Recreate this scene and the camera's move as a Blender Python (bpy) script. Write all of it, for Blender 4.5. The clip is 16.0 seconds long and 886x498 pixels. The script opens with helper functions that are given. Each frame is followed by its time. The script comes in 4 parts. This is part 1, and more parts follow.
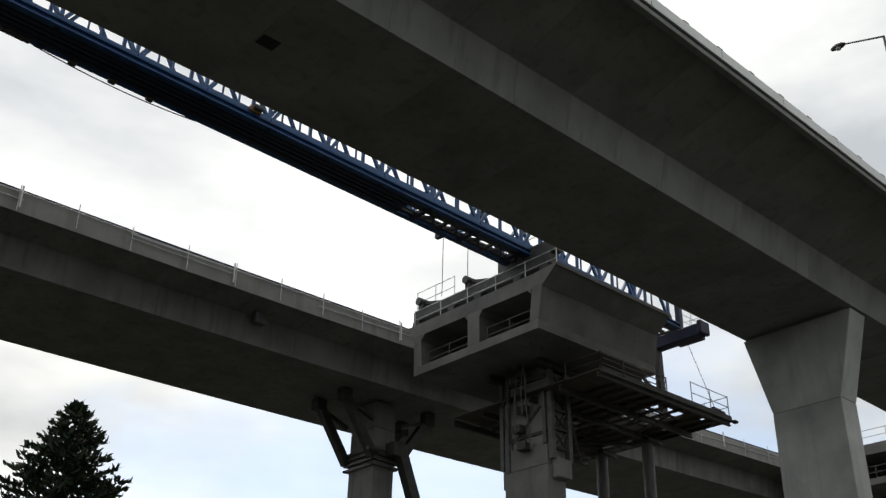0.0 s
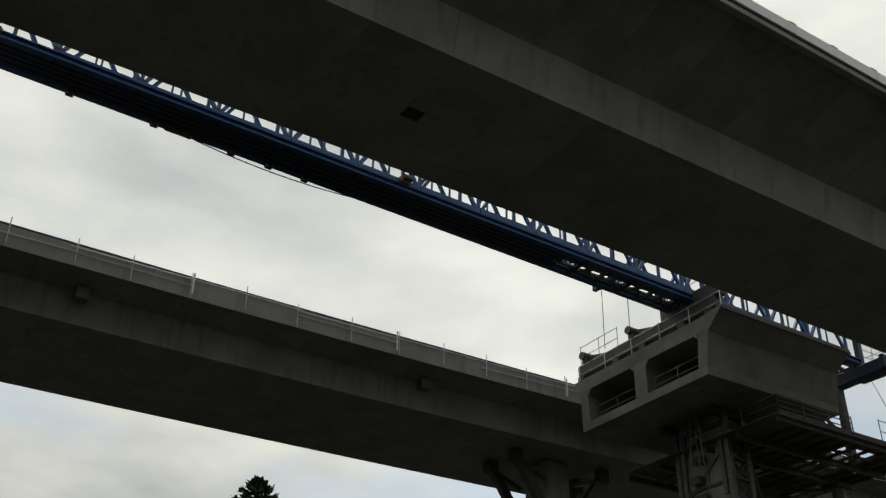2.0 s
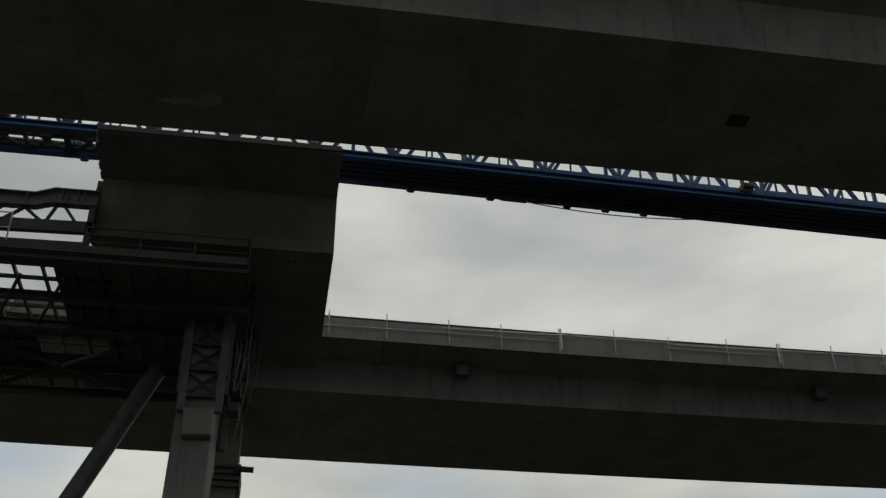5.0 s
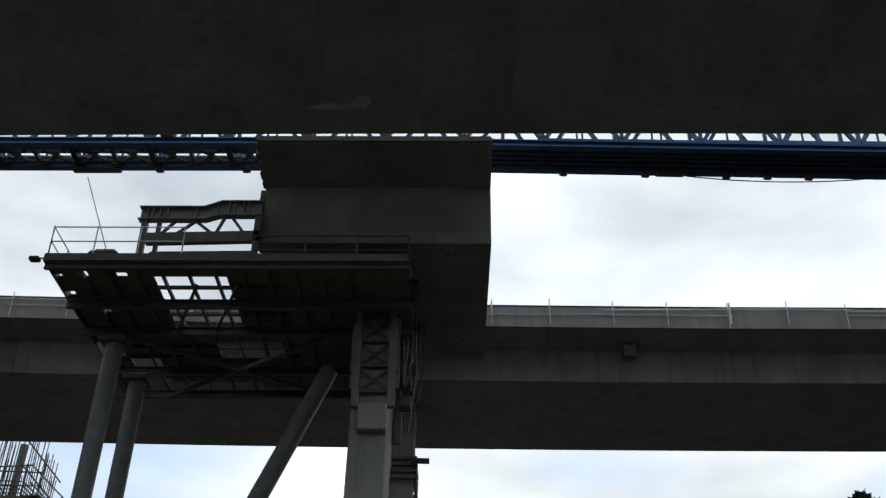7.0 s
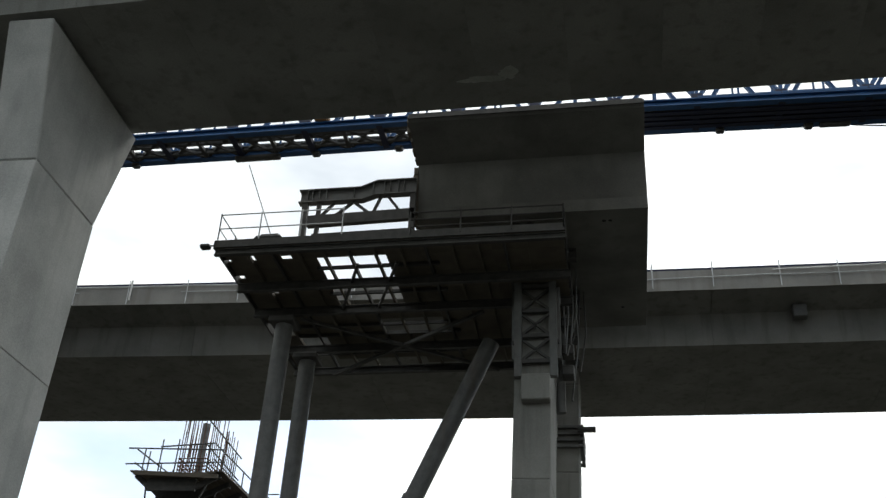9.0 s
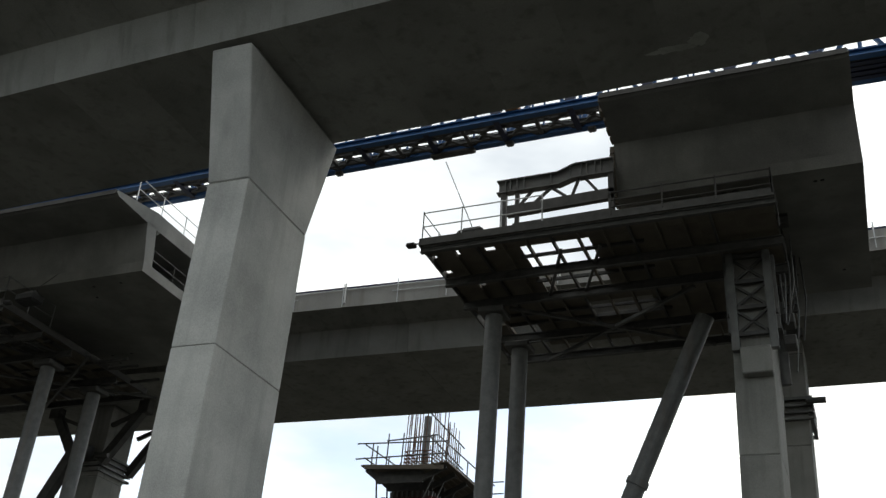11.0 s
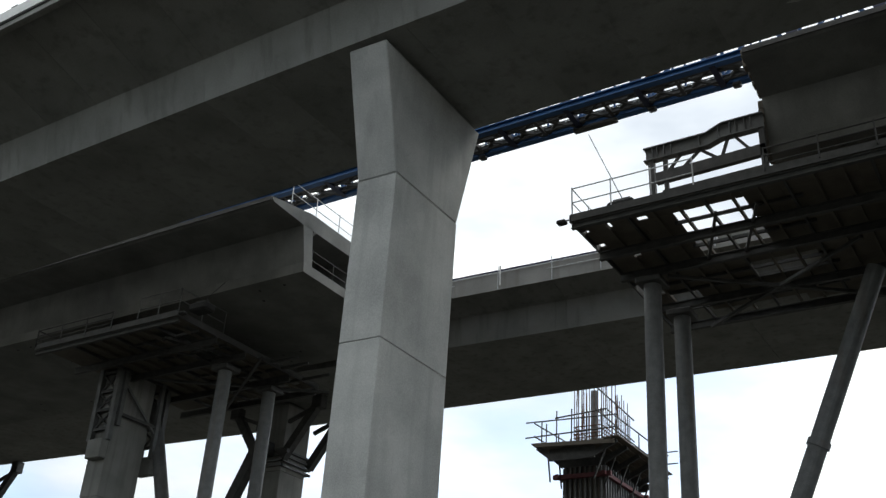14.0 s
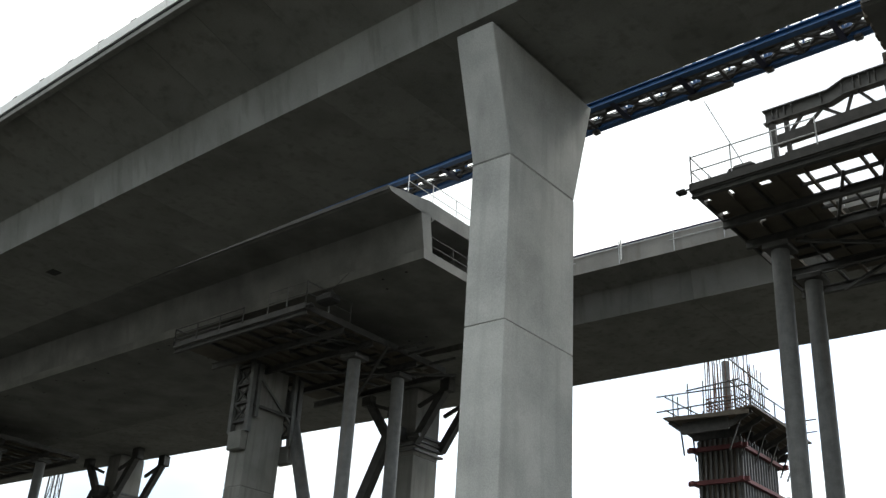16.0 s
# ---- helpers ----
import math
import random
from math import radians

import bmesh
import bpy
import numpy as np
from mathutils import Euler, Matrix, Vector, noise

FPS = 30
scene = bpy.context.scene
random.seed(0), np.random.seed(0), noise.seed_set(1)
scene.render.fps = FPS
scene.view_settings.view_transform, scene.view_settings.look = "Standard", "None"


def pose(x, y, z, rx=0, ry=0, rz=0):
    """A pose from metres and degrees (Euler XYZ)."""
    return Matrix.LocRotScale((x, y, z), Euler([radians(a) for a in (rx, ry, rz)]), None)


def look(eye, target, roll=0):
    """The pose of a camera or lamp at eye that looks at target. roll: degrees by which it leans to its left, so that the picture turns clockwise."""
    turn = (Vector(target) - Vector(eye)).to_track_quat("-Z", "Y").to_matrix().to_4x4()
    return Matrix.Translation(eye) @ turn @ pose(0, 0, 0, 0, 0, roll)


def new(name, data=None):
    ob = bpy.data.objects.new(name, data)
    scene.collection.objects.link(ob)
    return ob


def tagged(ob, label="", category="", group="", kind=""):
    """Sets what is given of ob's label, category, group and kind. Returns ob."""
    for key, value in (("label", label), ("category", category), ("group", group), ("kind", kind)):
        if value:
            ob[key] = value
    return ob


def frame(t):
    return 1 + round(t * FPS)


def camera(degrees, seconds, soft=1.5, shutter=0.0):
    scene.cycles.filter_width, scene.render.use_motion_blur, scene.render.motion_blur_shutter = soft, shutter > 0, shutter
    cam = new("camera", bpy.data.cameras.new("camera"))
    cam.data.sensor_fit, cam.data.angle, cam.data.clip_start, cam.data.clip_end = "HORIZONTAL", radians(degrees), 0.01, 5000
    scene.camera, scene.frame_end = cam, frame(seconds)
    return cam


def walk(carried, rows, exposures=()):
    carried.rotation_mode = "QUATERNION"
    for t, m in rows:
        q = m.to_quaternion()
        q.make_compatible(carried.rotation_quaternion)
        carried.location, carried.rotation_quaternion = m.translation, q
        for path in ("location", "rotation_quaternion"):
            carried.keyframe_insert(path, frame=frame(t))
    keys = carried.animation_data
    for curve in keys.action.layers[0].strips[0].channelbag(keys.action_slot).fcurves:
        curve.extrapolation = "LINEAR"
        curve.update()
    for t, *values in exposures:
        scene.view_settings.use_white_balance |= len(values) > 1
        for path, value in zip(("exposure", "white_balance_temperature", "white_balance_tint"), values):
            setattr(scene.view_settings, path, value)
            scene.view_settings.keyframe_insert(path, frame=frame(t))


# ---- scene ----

EYE = (0.0, 0.0, 1.6)
cam = camera(46.3, 16.0, soft=1.4)
# seconds, the eye and the Euler turn of the hand-held camera, which pans almost on one spot
WALK = [(0, 0.113, 0.164, 1.639, 118.75, -1.33, -42.62), (0.5, 0.108, 0.160, 1.638, 119.68, -1.35, -40.29),
        (1, 0.099, 0.153, 1.634, 120.52, -1.47, -38.36), (1.5, 0.090, 0.146, 1.631, 121.17, -1.28, -35.32),
        (2, 0.074, 0.133, 1.625, 121.72, -1.48, -32.77), (2.5, 0.058, 0.118, 1.619, 122.05, -1.13, -29.31),
        (3, 0.027, 0.094, 1.609, 122.41, -0.72, -25.24), (3.5, -0.006, 0.071, 1.598, 123.00, -1.06, -21.11),
        (4, -0.020, 0.061, 1.593, 122.85, -1.04, -18.50), (4.5, -0.018, 0.063, 1.593, 123.26, -1.31, -13.93),
        (5, -0.017, 0.065, 1.595, 123.59, -0.46, -9.46), (5.2, -0.016, 0.066, 1.596, 123.75, -0.25, -8.18),
        (7.4, -0.025, 0.032, 1.593, 121.98, -2.14, 2.13), (7.5, -0.025, 0.036, 1.590, 121.76, -2.26, 2.65),
        (8, -0.029, 0.043, 1.582, 121.35, -2.67, 4.53), (8.5, -0.038, 0.054, 1.569, 120.84, -3.57, 6.28),
        (9, -0.045, 0.061, 1.572, 120.75, -3.48, 9.08), (9.5, -0.050, 0.062, 1.584, 120.48, -3.45, 12.26),
        (10, -0.047, 0.057, 1.597, 120.08, -3.37, 16.15), (10.2, -0.043, 0.049, 1.598, 119.88, -3.75, 17.61),
        (12.5, -0.022, -0.077, 1.603, 118.01, -3.80, 25.44), (13, -0.024, -0.095, 1.598, 117.76, -3.54, 27.66),
        (13.5, -0.024, -0.121, 1.597, 117.73, -3.55, 29.50), (14, -0.030, -0.152, 1.596, 117.20, -3.69, 31.23),
        (14.5, -0.025, -0.181, 1.593, 117.04, -3.37, 32.95), (15, -0.025, -0.210, 1.588, 116.64, -3.25, 35.03),
        (15.5, -0.020, -0.235, 1.585, 116.25, -3.05, 36.96), (16, -0.020, -0.255, 1.584, 115.68, -3.42, 38.63)]
EXPO = [(0, -0.3, 6750, 8), (0.5, -0.4, 6750, 8), (1.0, -0.65, 6900, 6), (1.5, -0.75, 6900, 5), (2.0, -0.75, 7000, 4), (3.0, -1.05, 7000, 4),
        (4.0, -1.2, 7000, 4), (5.0, -1.15, 6950, 4), (5.2, -1.05, 6950, 4), (7.3, -0.2, 6250, 6), (7.5, -0.15, 6280, 6), (8.5, 0.13, 6450, 6), (10.0, 0.22, 6650, 6),
        (12.5, 0.0, 6600, 6), (14.0, 0.15, 6400, 7), (15.0, 0.38, 6600, 7), (16.0, 0.62, 6600, 6)]
walk(cam, [(t, pose(x, y, z, rx, ry, rz)) for t, x, y, z, rx, ry, rz in WALK], EXPO)

# ---- world and sun: bright broken overcast ----
SUN_EL, SUN_AZ = 56.0, 22.0      # degrees; azimuth clockwise from +y
world = bpy.data.worlds.new("sky")
scene.world = world
world.use_nodes = True
wn, wl = world.node_tree.nodes, world.node_tree.links
wn.clear()
w_out = wn.new("ShaderNodeOutputWorld")
w_bg = wn.new("ShaderNodeBackground")
w_sky = wn.new("ShaderNodeTexSky")
w_sky.sky_type = 'NISHITA'
w_sky.sun_disc = False
w_sky.sun_elevation, w_sky.sun_rotation = radians(SUN_EL), radians(SUN_AZ)
w_tc = wn.new("ShaderNodeTexCoord")
w_map = wn.new("ShaderNodeMapping")
w_map.inputs["Scale"].default_value = (1.0, 1.0, 2.6)
w_n1 = wn.new("ShaderNodeTexNoise")
w_n1.inputs["Scale"].default_value, w_n1.inputs["Detail"].default_value, w_n1.inputs["Roughness"].default_value = 2.3, 6.0, 0.52
w_r1 = wn.new("ShaderNodeValToRGB")          # cover of cloud
w_r1.color_ramp.elements[0].position, w_r1.color_ramp.elements[1].position = 0.4, 0.56
w_r1.color_ramp.elements[0].color = (0.4, 0.4, 0.4, 1)
w_n2 = wn.new("ShaderNodeTexNoise")
w_n2.inputs["Scale"].default_value, w_n2.inputs["Detail"].default_value, w_n2.inputs["Roughness"].default_value = 3.4, 5.0, 0.5
w_r2 = wn.new("ShaderNodeValToRGB")          # light and dark of cloud
w_r2.color_ramp.elements[0].position, w_r2.color_ramp.elements[1].position = 0.3, 0.68
w_r2.color_ramp.elements[0].color = (5.4, 5.7, 6.1, 1)
w_r2.color_ramp.elements[1].color = (11.0, 11.05, 10.9, 1)
w_gain = wn.new("ShaderNodeMix")
w_gain.data_type = 'RGBA'
w_gain.blend_type = 'MULTIPLY'
w_gain.inputs[0].default_value = 1.0
w_gain.inputs[7].default_value = (2.2, 2.2, 2.2, 1)
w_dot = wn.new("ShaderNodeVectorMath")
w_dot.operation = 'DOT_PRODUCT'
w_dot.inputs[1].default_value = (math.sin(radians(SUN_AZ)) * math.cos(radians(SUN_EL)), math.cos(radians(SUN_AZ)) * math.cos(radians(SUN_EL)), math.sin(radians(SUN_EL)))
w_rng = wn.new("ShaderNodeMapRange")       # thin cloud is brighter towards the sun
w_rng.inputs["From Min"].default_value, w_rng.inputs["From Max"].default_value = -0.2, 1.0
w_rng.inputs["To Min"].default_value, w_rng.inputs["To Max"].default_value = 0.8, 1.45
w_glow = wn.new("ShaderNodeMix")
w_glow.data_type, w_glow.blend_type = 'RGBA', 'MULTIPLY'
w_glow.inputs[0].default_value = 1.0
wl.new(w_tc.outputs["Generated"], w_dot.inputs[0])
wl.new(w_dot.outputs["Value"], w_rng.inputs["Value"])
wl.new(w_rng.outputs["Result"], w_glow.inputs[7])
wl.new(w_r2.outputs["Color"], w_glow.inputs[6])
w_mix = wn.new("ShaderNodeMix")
w_mix.data_type = 'RGBA'
wl.new(w_tc.outputs["Generated"], w_map.inputs["Vector"])
wl.new(w_map.outputs["Vector"], w_n1.inputs["Vector"])
wl.new(w_map.outputs["Vector"], w_n2.inputs["Vector"])
wl.new(w_n1.outputs["Fac"], w_r1.inputs["Fac"])
wl.new(w_n2.outputs["Fac"], w_r2.inputs["Fac"])
wl.new(w_sky.outputs["Color"], w_gain.inputs[6])
w_sep = wn.new("ShaderNodeSeparateXYZ")
w_el = wn.new("ShaderNodeMapRange")        # the cloud closes up overhead and thins out low down
w_el.inputs["From Min"].default_value, w_el.inputs["From Max"].default_value = 0.3, 0.42
w_el.inputs["To Min"].default_value, w_el.inputs["To Max"].default_value = 0.0, 0.93
w_max = wn.new("ShaderNodeMath")
w_max.operation = 'MAXIMUM'
wl.new(w_tc.outputs["Generated"], w_sep.inputs["Vector"])
wl.new(w_sep.outputs["Z"], w_el.inputs["Value"])
wl.new(w_r1.outputs["Color"], w_max.inputs[0])
wl.new(w_el.outputs["Result"], w_max.inputs[1])
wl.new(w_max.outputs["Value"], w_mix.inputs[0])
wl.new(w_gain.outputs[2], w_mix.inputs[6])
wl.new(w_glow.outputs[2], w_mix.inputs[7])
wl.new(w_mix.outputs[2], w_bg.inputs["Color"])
w_bg.inputs["Strength"].default_value = 0.1
wl.new(w_bg.outputs["Background"], w_out.inputs["Surface"])

sun_data = bpy.data.lights.new("sun", 'SUN')
sun_data.energy, sun_data.angle, sun_data.color = 0.9, radians(14), (1.0, 0.96, 0.9)
sun = new("sun", sun_data)
sun_dir = Vector((math.sin(radians(SUN_AZ)) * math.cos(radians(SUN_EL)), math.cos(radians(SUN_AZ)) * math.cos(radians(SUN_EL)), math.sin(radians(SUN_EL))))
sun.matrix_world = look(tuple(sun_dir * 90), (0, 0, 0))


# ---- materials ----
def material(name, c1, c2, rough=0.8, metal=0.0, scale=1.5, bump=0.3, streak=0.0, streak_col=(0.1, 0.1, 0.1), fine=30.0, island=0.0, detail_mix=0.35):
    """Two-scale mottled surface; streak: share of vertical run stains."""
    m = bpy.data.materials.new(name)
    m.use_nodes = True
    n, l = m.node_tree.nodes, m.node_tree.links
    b = n["Principled BSDF"]
    b.inputs["Roughness"].default_value, b.inputs["Metallic"].default_value = rough, metal
    tc = n.new("ShaderNodeTexCoord")
    info = n.new("ShaderNodeObjectInfo")
    far_off = n.new("ShaderNodeMath")
    far_off.operation = 'MULTIPLY'
    far_off.inputs[1].default_value = 60.0
    l.new(info.outputs["Random"], far_off.inputs[0])
    shift = n.new("ShaderNodeVectorMath")
    l.new(tc.outputs["Object"], shift.inputs[0])
    l.new(far_off.outputs["Value"], shift.inputs[1])
    big = n.new("ShaderNodeTexNoise")
    big.inputs["Scale"].default_value, big.inputs["Detail"].default_value, big.inputs["Roughness"].default_value = scale, 4, 0.52
    l.new(shift.outputs["Vector"], big.inputs["Vector"])
    small = n.new("ShaderNodeTexNoise")
    small.inputs["Scale"].default_value, small.inputs["Detail"].default_value = fine, 4
    l.new(shift.outputs["Vector"], small.inputs["Vector"])
    ramp = n.new("ShaderNodeValToRGB")
    ramp.color_ramp.elements[0].position, ramp.color_ramp.elements[1].position = 0.33, 0.67
    ramp.color_ramp.elements[0].color, ramp.color_ramp.elements[1].color = (*c1, 1), (*c2, 1)
    add = n.new("ShaderNodeMix")
    add.inputs[0].default_value = detail_mix
    l.new(big.outputs["Fac"], add.inputs[2])
    l.new(small.outputs["Fac"], add.inputs[3])
    l.new(add.outputs[0], ramp.inputs["Fac"])
    col = ramp.outputs["Color"]
    if streak:
        mp = n.new("ShaderNodeMapping")
        mp.inputs["Scale"].default_value = (1.6, 1.6, 0.09)
        l.new(shift.outputs["Vector"], mp.inputs["Vector"])
        st = n.new("ShaderNodeTexNoise")
        st.inputs["Scale"].default_value, st.inputs["Detail"].default_value = 1.7, 5
        l.new(mp.outputs["Vector"], st.inputs["Vector"])
        sr = n.new("ShaderNodeValToRGB")
        sr.color_ramp.elements[0].position, sr.color_ramp.elements[1].position = 0.52, 0.72
        sr.color_ramp.elements[0].color, sr.color_ramp.elements[1].color = (0, 0, 0, 1), (streak, streak, streak, 1)
        l.new(st.outputs["Fac"], sr.inputs["Fac"])
        mx = n.new("ShaderNodeMix")
        mx.data_type = 'RGBA'
        mx.inputs[7].default_value = (*streak_col, 1)
        l.new(sr.outputs["Color"], mx.inputs[0])
        l.new(col, mx.inputs[6])
        col = mx.outputs[2]
    if island:
        mr = n.new("ShaderNodeMapRange")
        mr.inputs["To Min"].default_value, mr.inputs["To Max"].default_value = 1 - island, 1 + island
        l.new(info.outputs["Random"], mr.inputs["Value"])
        mu = n.new("ShaderNodeMix")
        mu.data_type, mu.blend_type = 'RGBA', 'MULTIPLY'
        mu.inputs[0].default_value = 1.0
        l.new(col, mu.inputs[6])
        l.new(mr.outputs["Result"], mu.inputs[7])
        col = mu.outputs[2]
    l.new(col, b.inputs["Base Color"])
    if bump:
        bp = n.new("ShaderNodeBump")
        bp.inputs["Strength"].default_value, bp.inputs["Distance"].default_value = bump, 0.01
        l.new(add.outputs[0], bp.inputs["Height"])
        l.new(bp.outputs["Normal"], b.inputs["Normal"])
    return m


M_CONC = material("concrete_new", (0.18, 0.18, 0.17), (0.315, 0.315, 0.3), 0.85, scale=0.4, streak=0.5, streak_col=(0.14, 0.135, 0.13), island=0.04)
M_PIER = material("concrete_pier", (0.28, 0.287, 0.275), (0.53, 0.535, 0.515), 0.8, scale=0.5, streak=0.4, streak_col=(0.27, 0.27, 0.26), island=0.05)
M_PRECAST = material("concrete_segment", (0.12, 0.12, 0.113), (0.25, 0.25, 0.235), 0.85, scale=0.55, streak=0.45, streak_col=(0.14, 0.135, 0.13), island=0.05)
M_OLD = material("concrete_weathered", (0.18, 0.18, 0.168), (0.3, 0.295, 0.278), 0.9, scale=0.6, streak=0.6, streak_col=(0.13, 0.125, 0.115), island=0.05)
M_PARAPET = material("concrete_parapet", (0.76, 0.77, 0.76), (0.86, 0.87, 0.85), 0.8, scale=0.9, streak=0.12, streak_col=(0.5, 0.5, 0.48), island=0.02)
M_OLDPAR = material("concrete_old_parapet", (0.24, 0.235, 0.22), (0.35, 0.34, 0.32), 0.9, scale=0.8, streak=0.5, streak_col=(0.17, 0.15, 0.13))
M_STEEL = material("dark_steel", (0.05, 0.05, 0.05), (0.1, 0.097, 0.092), 0.6, 0.3, scale=3, bump=0.15)
M_GREYSTEEL = material("grey_painted_steel", (0.11, 0.113, 0.113), (0.18, 0.183, 0.18), 0.55, 0.2, scale=3, bump=0.12, streak=0.3, streak_col=(0.14, 0.1, 0.07))
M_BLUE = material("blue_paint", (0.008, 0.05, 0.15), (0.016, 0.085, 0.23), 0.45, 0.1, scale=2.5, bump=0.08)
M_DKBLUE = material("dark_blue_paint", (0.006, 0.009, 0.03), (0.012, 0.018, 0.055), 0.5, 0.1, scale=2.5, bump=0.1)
M_GALV = material("galvanised_steel", (0.5, 0.51, 0.52), (0.68, 0.69, 0.7), 0.45, 0.6, scale=8, bump=0.05)
M_WHITE = material("white_paint", (0.72, 0.72, 0.7), (0.84, 0.84, 0.82), 0.5, scale=4, bump=0.05)
M_PLY = material("formwork_plywood", (0.09, 0.075, 0.06), (0.15, 0.13, 0.1), 0.75, scale=1.4, bump=0.2)
M_RUST = material("rusty_rebar", (0.09, 0.055, 0.04), (0.17, 0.1, 0.07), 0.85, 0.2, scale=9, bump=0.2)
M_RED = material("red_oxide_steel", (0.11, 0.03, 0.033), (0.17, 0.05, 0.052), 0.6, 0.1, scale=4, bump=0.1)
M_ORANGE = material("orange_paint", (0.22, 0.11, 0.04), (0.32, 0.17, 0.06), 0.6, scale=4, bump=0.1)
M_BLACK = material("black_rubber", (0.012, 0.012, 0.012), (0.03, 0.03, 0.03), 0.7, scale=6, bump=0.1)
M_LEAF = material("conifer_foliage", (0.015, 0.028, 0.014), (0.035, 0.06, 0.026), 0.85, scale=2.0, bump=0.0, detail_mix=0.5)
M_BARK = material("bark", (0.06, 0.045, 0.035), (0.12, 0.09, 0.065), 0.9, scale=3, bump=0.6)
M_GROUND = material("site_ground", (0.02, 0.021, 0.015), (0.045, 0.041, 0.031), 0.95, scale=0.12, bump=0.5, fine=2.5)
M_ASPHALT = material("asphalt", (0.04, 0.04, 0.042), (0.065, 0.065, 0.065), 0.9, scale=0.8, bump=0.3)

# ---- building helpers ----
GRADE = 0.0226                     # the decks climb towards +x
DECK = Matrix.Translation((0.46, 0.0, 1.6)) @ Matrix.Rotation(-math.atan(GRADE), 4, 'Y')
LEVEL = Matrix.Translation(EYE)
OFF = {}


def rise(x):
    return GRADE * x


def thing(name, at, label, category, group="", kind="", base=DECK):
    """An Empty at a thing's base; at is in eye-level coordinates of the base frame."""
    ob = new(name)
    ob.empty_display_size = 0.3
    ob.matrix_world = base @ Matrix.Translation(at)
    OFF[ob] = Vector(at)
    return tagged(ob, label, category, group, kind)


def part(name, bm, mat, parent, label="", smooth=False):
    me = bpy.data.meshes.new(name)
    bmesh.ops.translate(bm, verts=bm.verts, vec=-OFF[parent])
    bmesh.ops.recalc_face_normals(bm, faces=bm.faces)
    bm.to_mesh(me)
    bm.free()
    me.materials.append(mat)
    if smooth:
        for p in me.polygons:
            p.use_smooth = True
    ob = new(name, me)
    ob.parent = parent
    OFF[ob] = OFF[parent]
    if label:
        ob["label"] = label
    return ob


def again(ob, shift, parent=None):
    """Another piece on the same mesh, moved by shift."""
    o = bpy.data.objects.new(ob.name.split(".")[0], ob.data)
    scene.collection.objects.link(o)
    o.parent = parent or ob.parent
    o.location = ob.location + Vector(shift)
    OFF[o] = OFF[ob]
    return o


def box(bm, x0, x1, y0, y1, z0, z1):
    v = [bm.verts.new(p) for p in ((x0, y0, z0), (x1, y0, z0), (x1, y1, z0), (x0, y1, z0), (x0, y0, z1), (x1, y0, z1), (x1, y1, z1), (x0, y1, z1))]
    for f in ((0, 3, 2, 1), (4, 5, 6, 7), (0, 1, 5, 4), (1, 2, 6, 5), (2, 3, 7, 6), (3, 0, 4, 7)):
        bm.faces.new([v[i] for i in f])
    return bm


def beam(bm, p, q, w, h=None):
    """A square bar from p to q, w wide and h high."""
    h = h or w
    p, q = Vector(p), Vector(q)
    d = (q - p).normalized()
    side = d.cross(Vector((0, 0, 1)))
    if side.length < 1e-3:
        side = Vector((1, 0, 0))
    side.normalize()
    up = side.cross(d)
    r = []
    for c in (p, q):
        r.append([bm.verts.new(c + side * a * w / 2 + up * b * h / 2) for a, b in ((-1, -1), (1, -1), (1, 1), (-1, 1))])
    for i in range(4):
        bm.faces.new((r[0][i], r[0][(i + 1) % 4], r[1][(i + 1) % 4], r[1][i]))
    bm.faces.new(r[0][::-1])
    bm.faces.new(r[1])
    return bm


def tube(bm, p, q, r0, r1=None, n=8):
    r1 = r0 if r1 is None else r1
    p, q = Vector(p), Vector(q)
    d = (q - p).normalized()
    side = d.cross(Vector((0, 0, 1)))
    if side.length < 1e-3:
        side = Vector((1, 0, 0))
    side.normalize()
    up = side.cross(d)
    rings = [[bm.verts.new(c + (side * math.cos(a) + up * math.sin(a)) * r) for a in [2 * math.pi * k / n for k in range(n)]] for c, r in ((p, r0), (q, r1))]
    for i in range(n):
        bm.faces.new((rings[0][i], rings[0][(i + 1) % n], rings[1][(i + 1) % n], rings[1][i]))
    bm.faces.new(rings[0][::-1])
    bm.faces.new(rings[1])
    return bm


def sweep(bm, pts, r, n=6):
    """One round bar along a row of points."""
    rings = []
    for i, p in enumerate(pts):
        d = (Vector(pts[min(i + 1, len(pts) - 1)]) - Vector(pts[max(i - 1, 0)])).normalized()
        side = d.cross(Vector((0.3, 1, 0.2))).normalized()
        up = side.cross(d)
        rings.append([bm.verts.new(Vector(p) + (side * math.cos(6.2832 * k / n) + up * math.sin(6.2832 * k / n)) * r) for k in range(n)])
    for a, b in zip(rings, rings[1:]):
        for k in range(n):
            bm.faces.new((a[k], a[(k + 1) % n], b[(k + 1) % n], b[k]))
    bm.faces.new(rings[0][::-1])
    bm.faces.new(rings[-1])
    return bm


def prism(bm, x0, x1, profile):
    """A y-z outline drawn along x."""
    a = [bm.verts.new((x0, y, z)) for y, z in profile]
    b = [bm.verts.new((x1, y, z)) for y, z in profile]
    k = len(profile)
    for i in range(k):
        bm.faces.new((a[i], a[(i + 1) % k], b[(i + 1) % k], b[i]))
    bm.faces.new(a[::-1])
    bm.faces.new(b)
    return bm


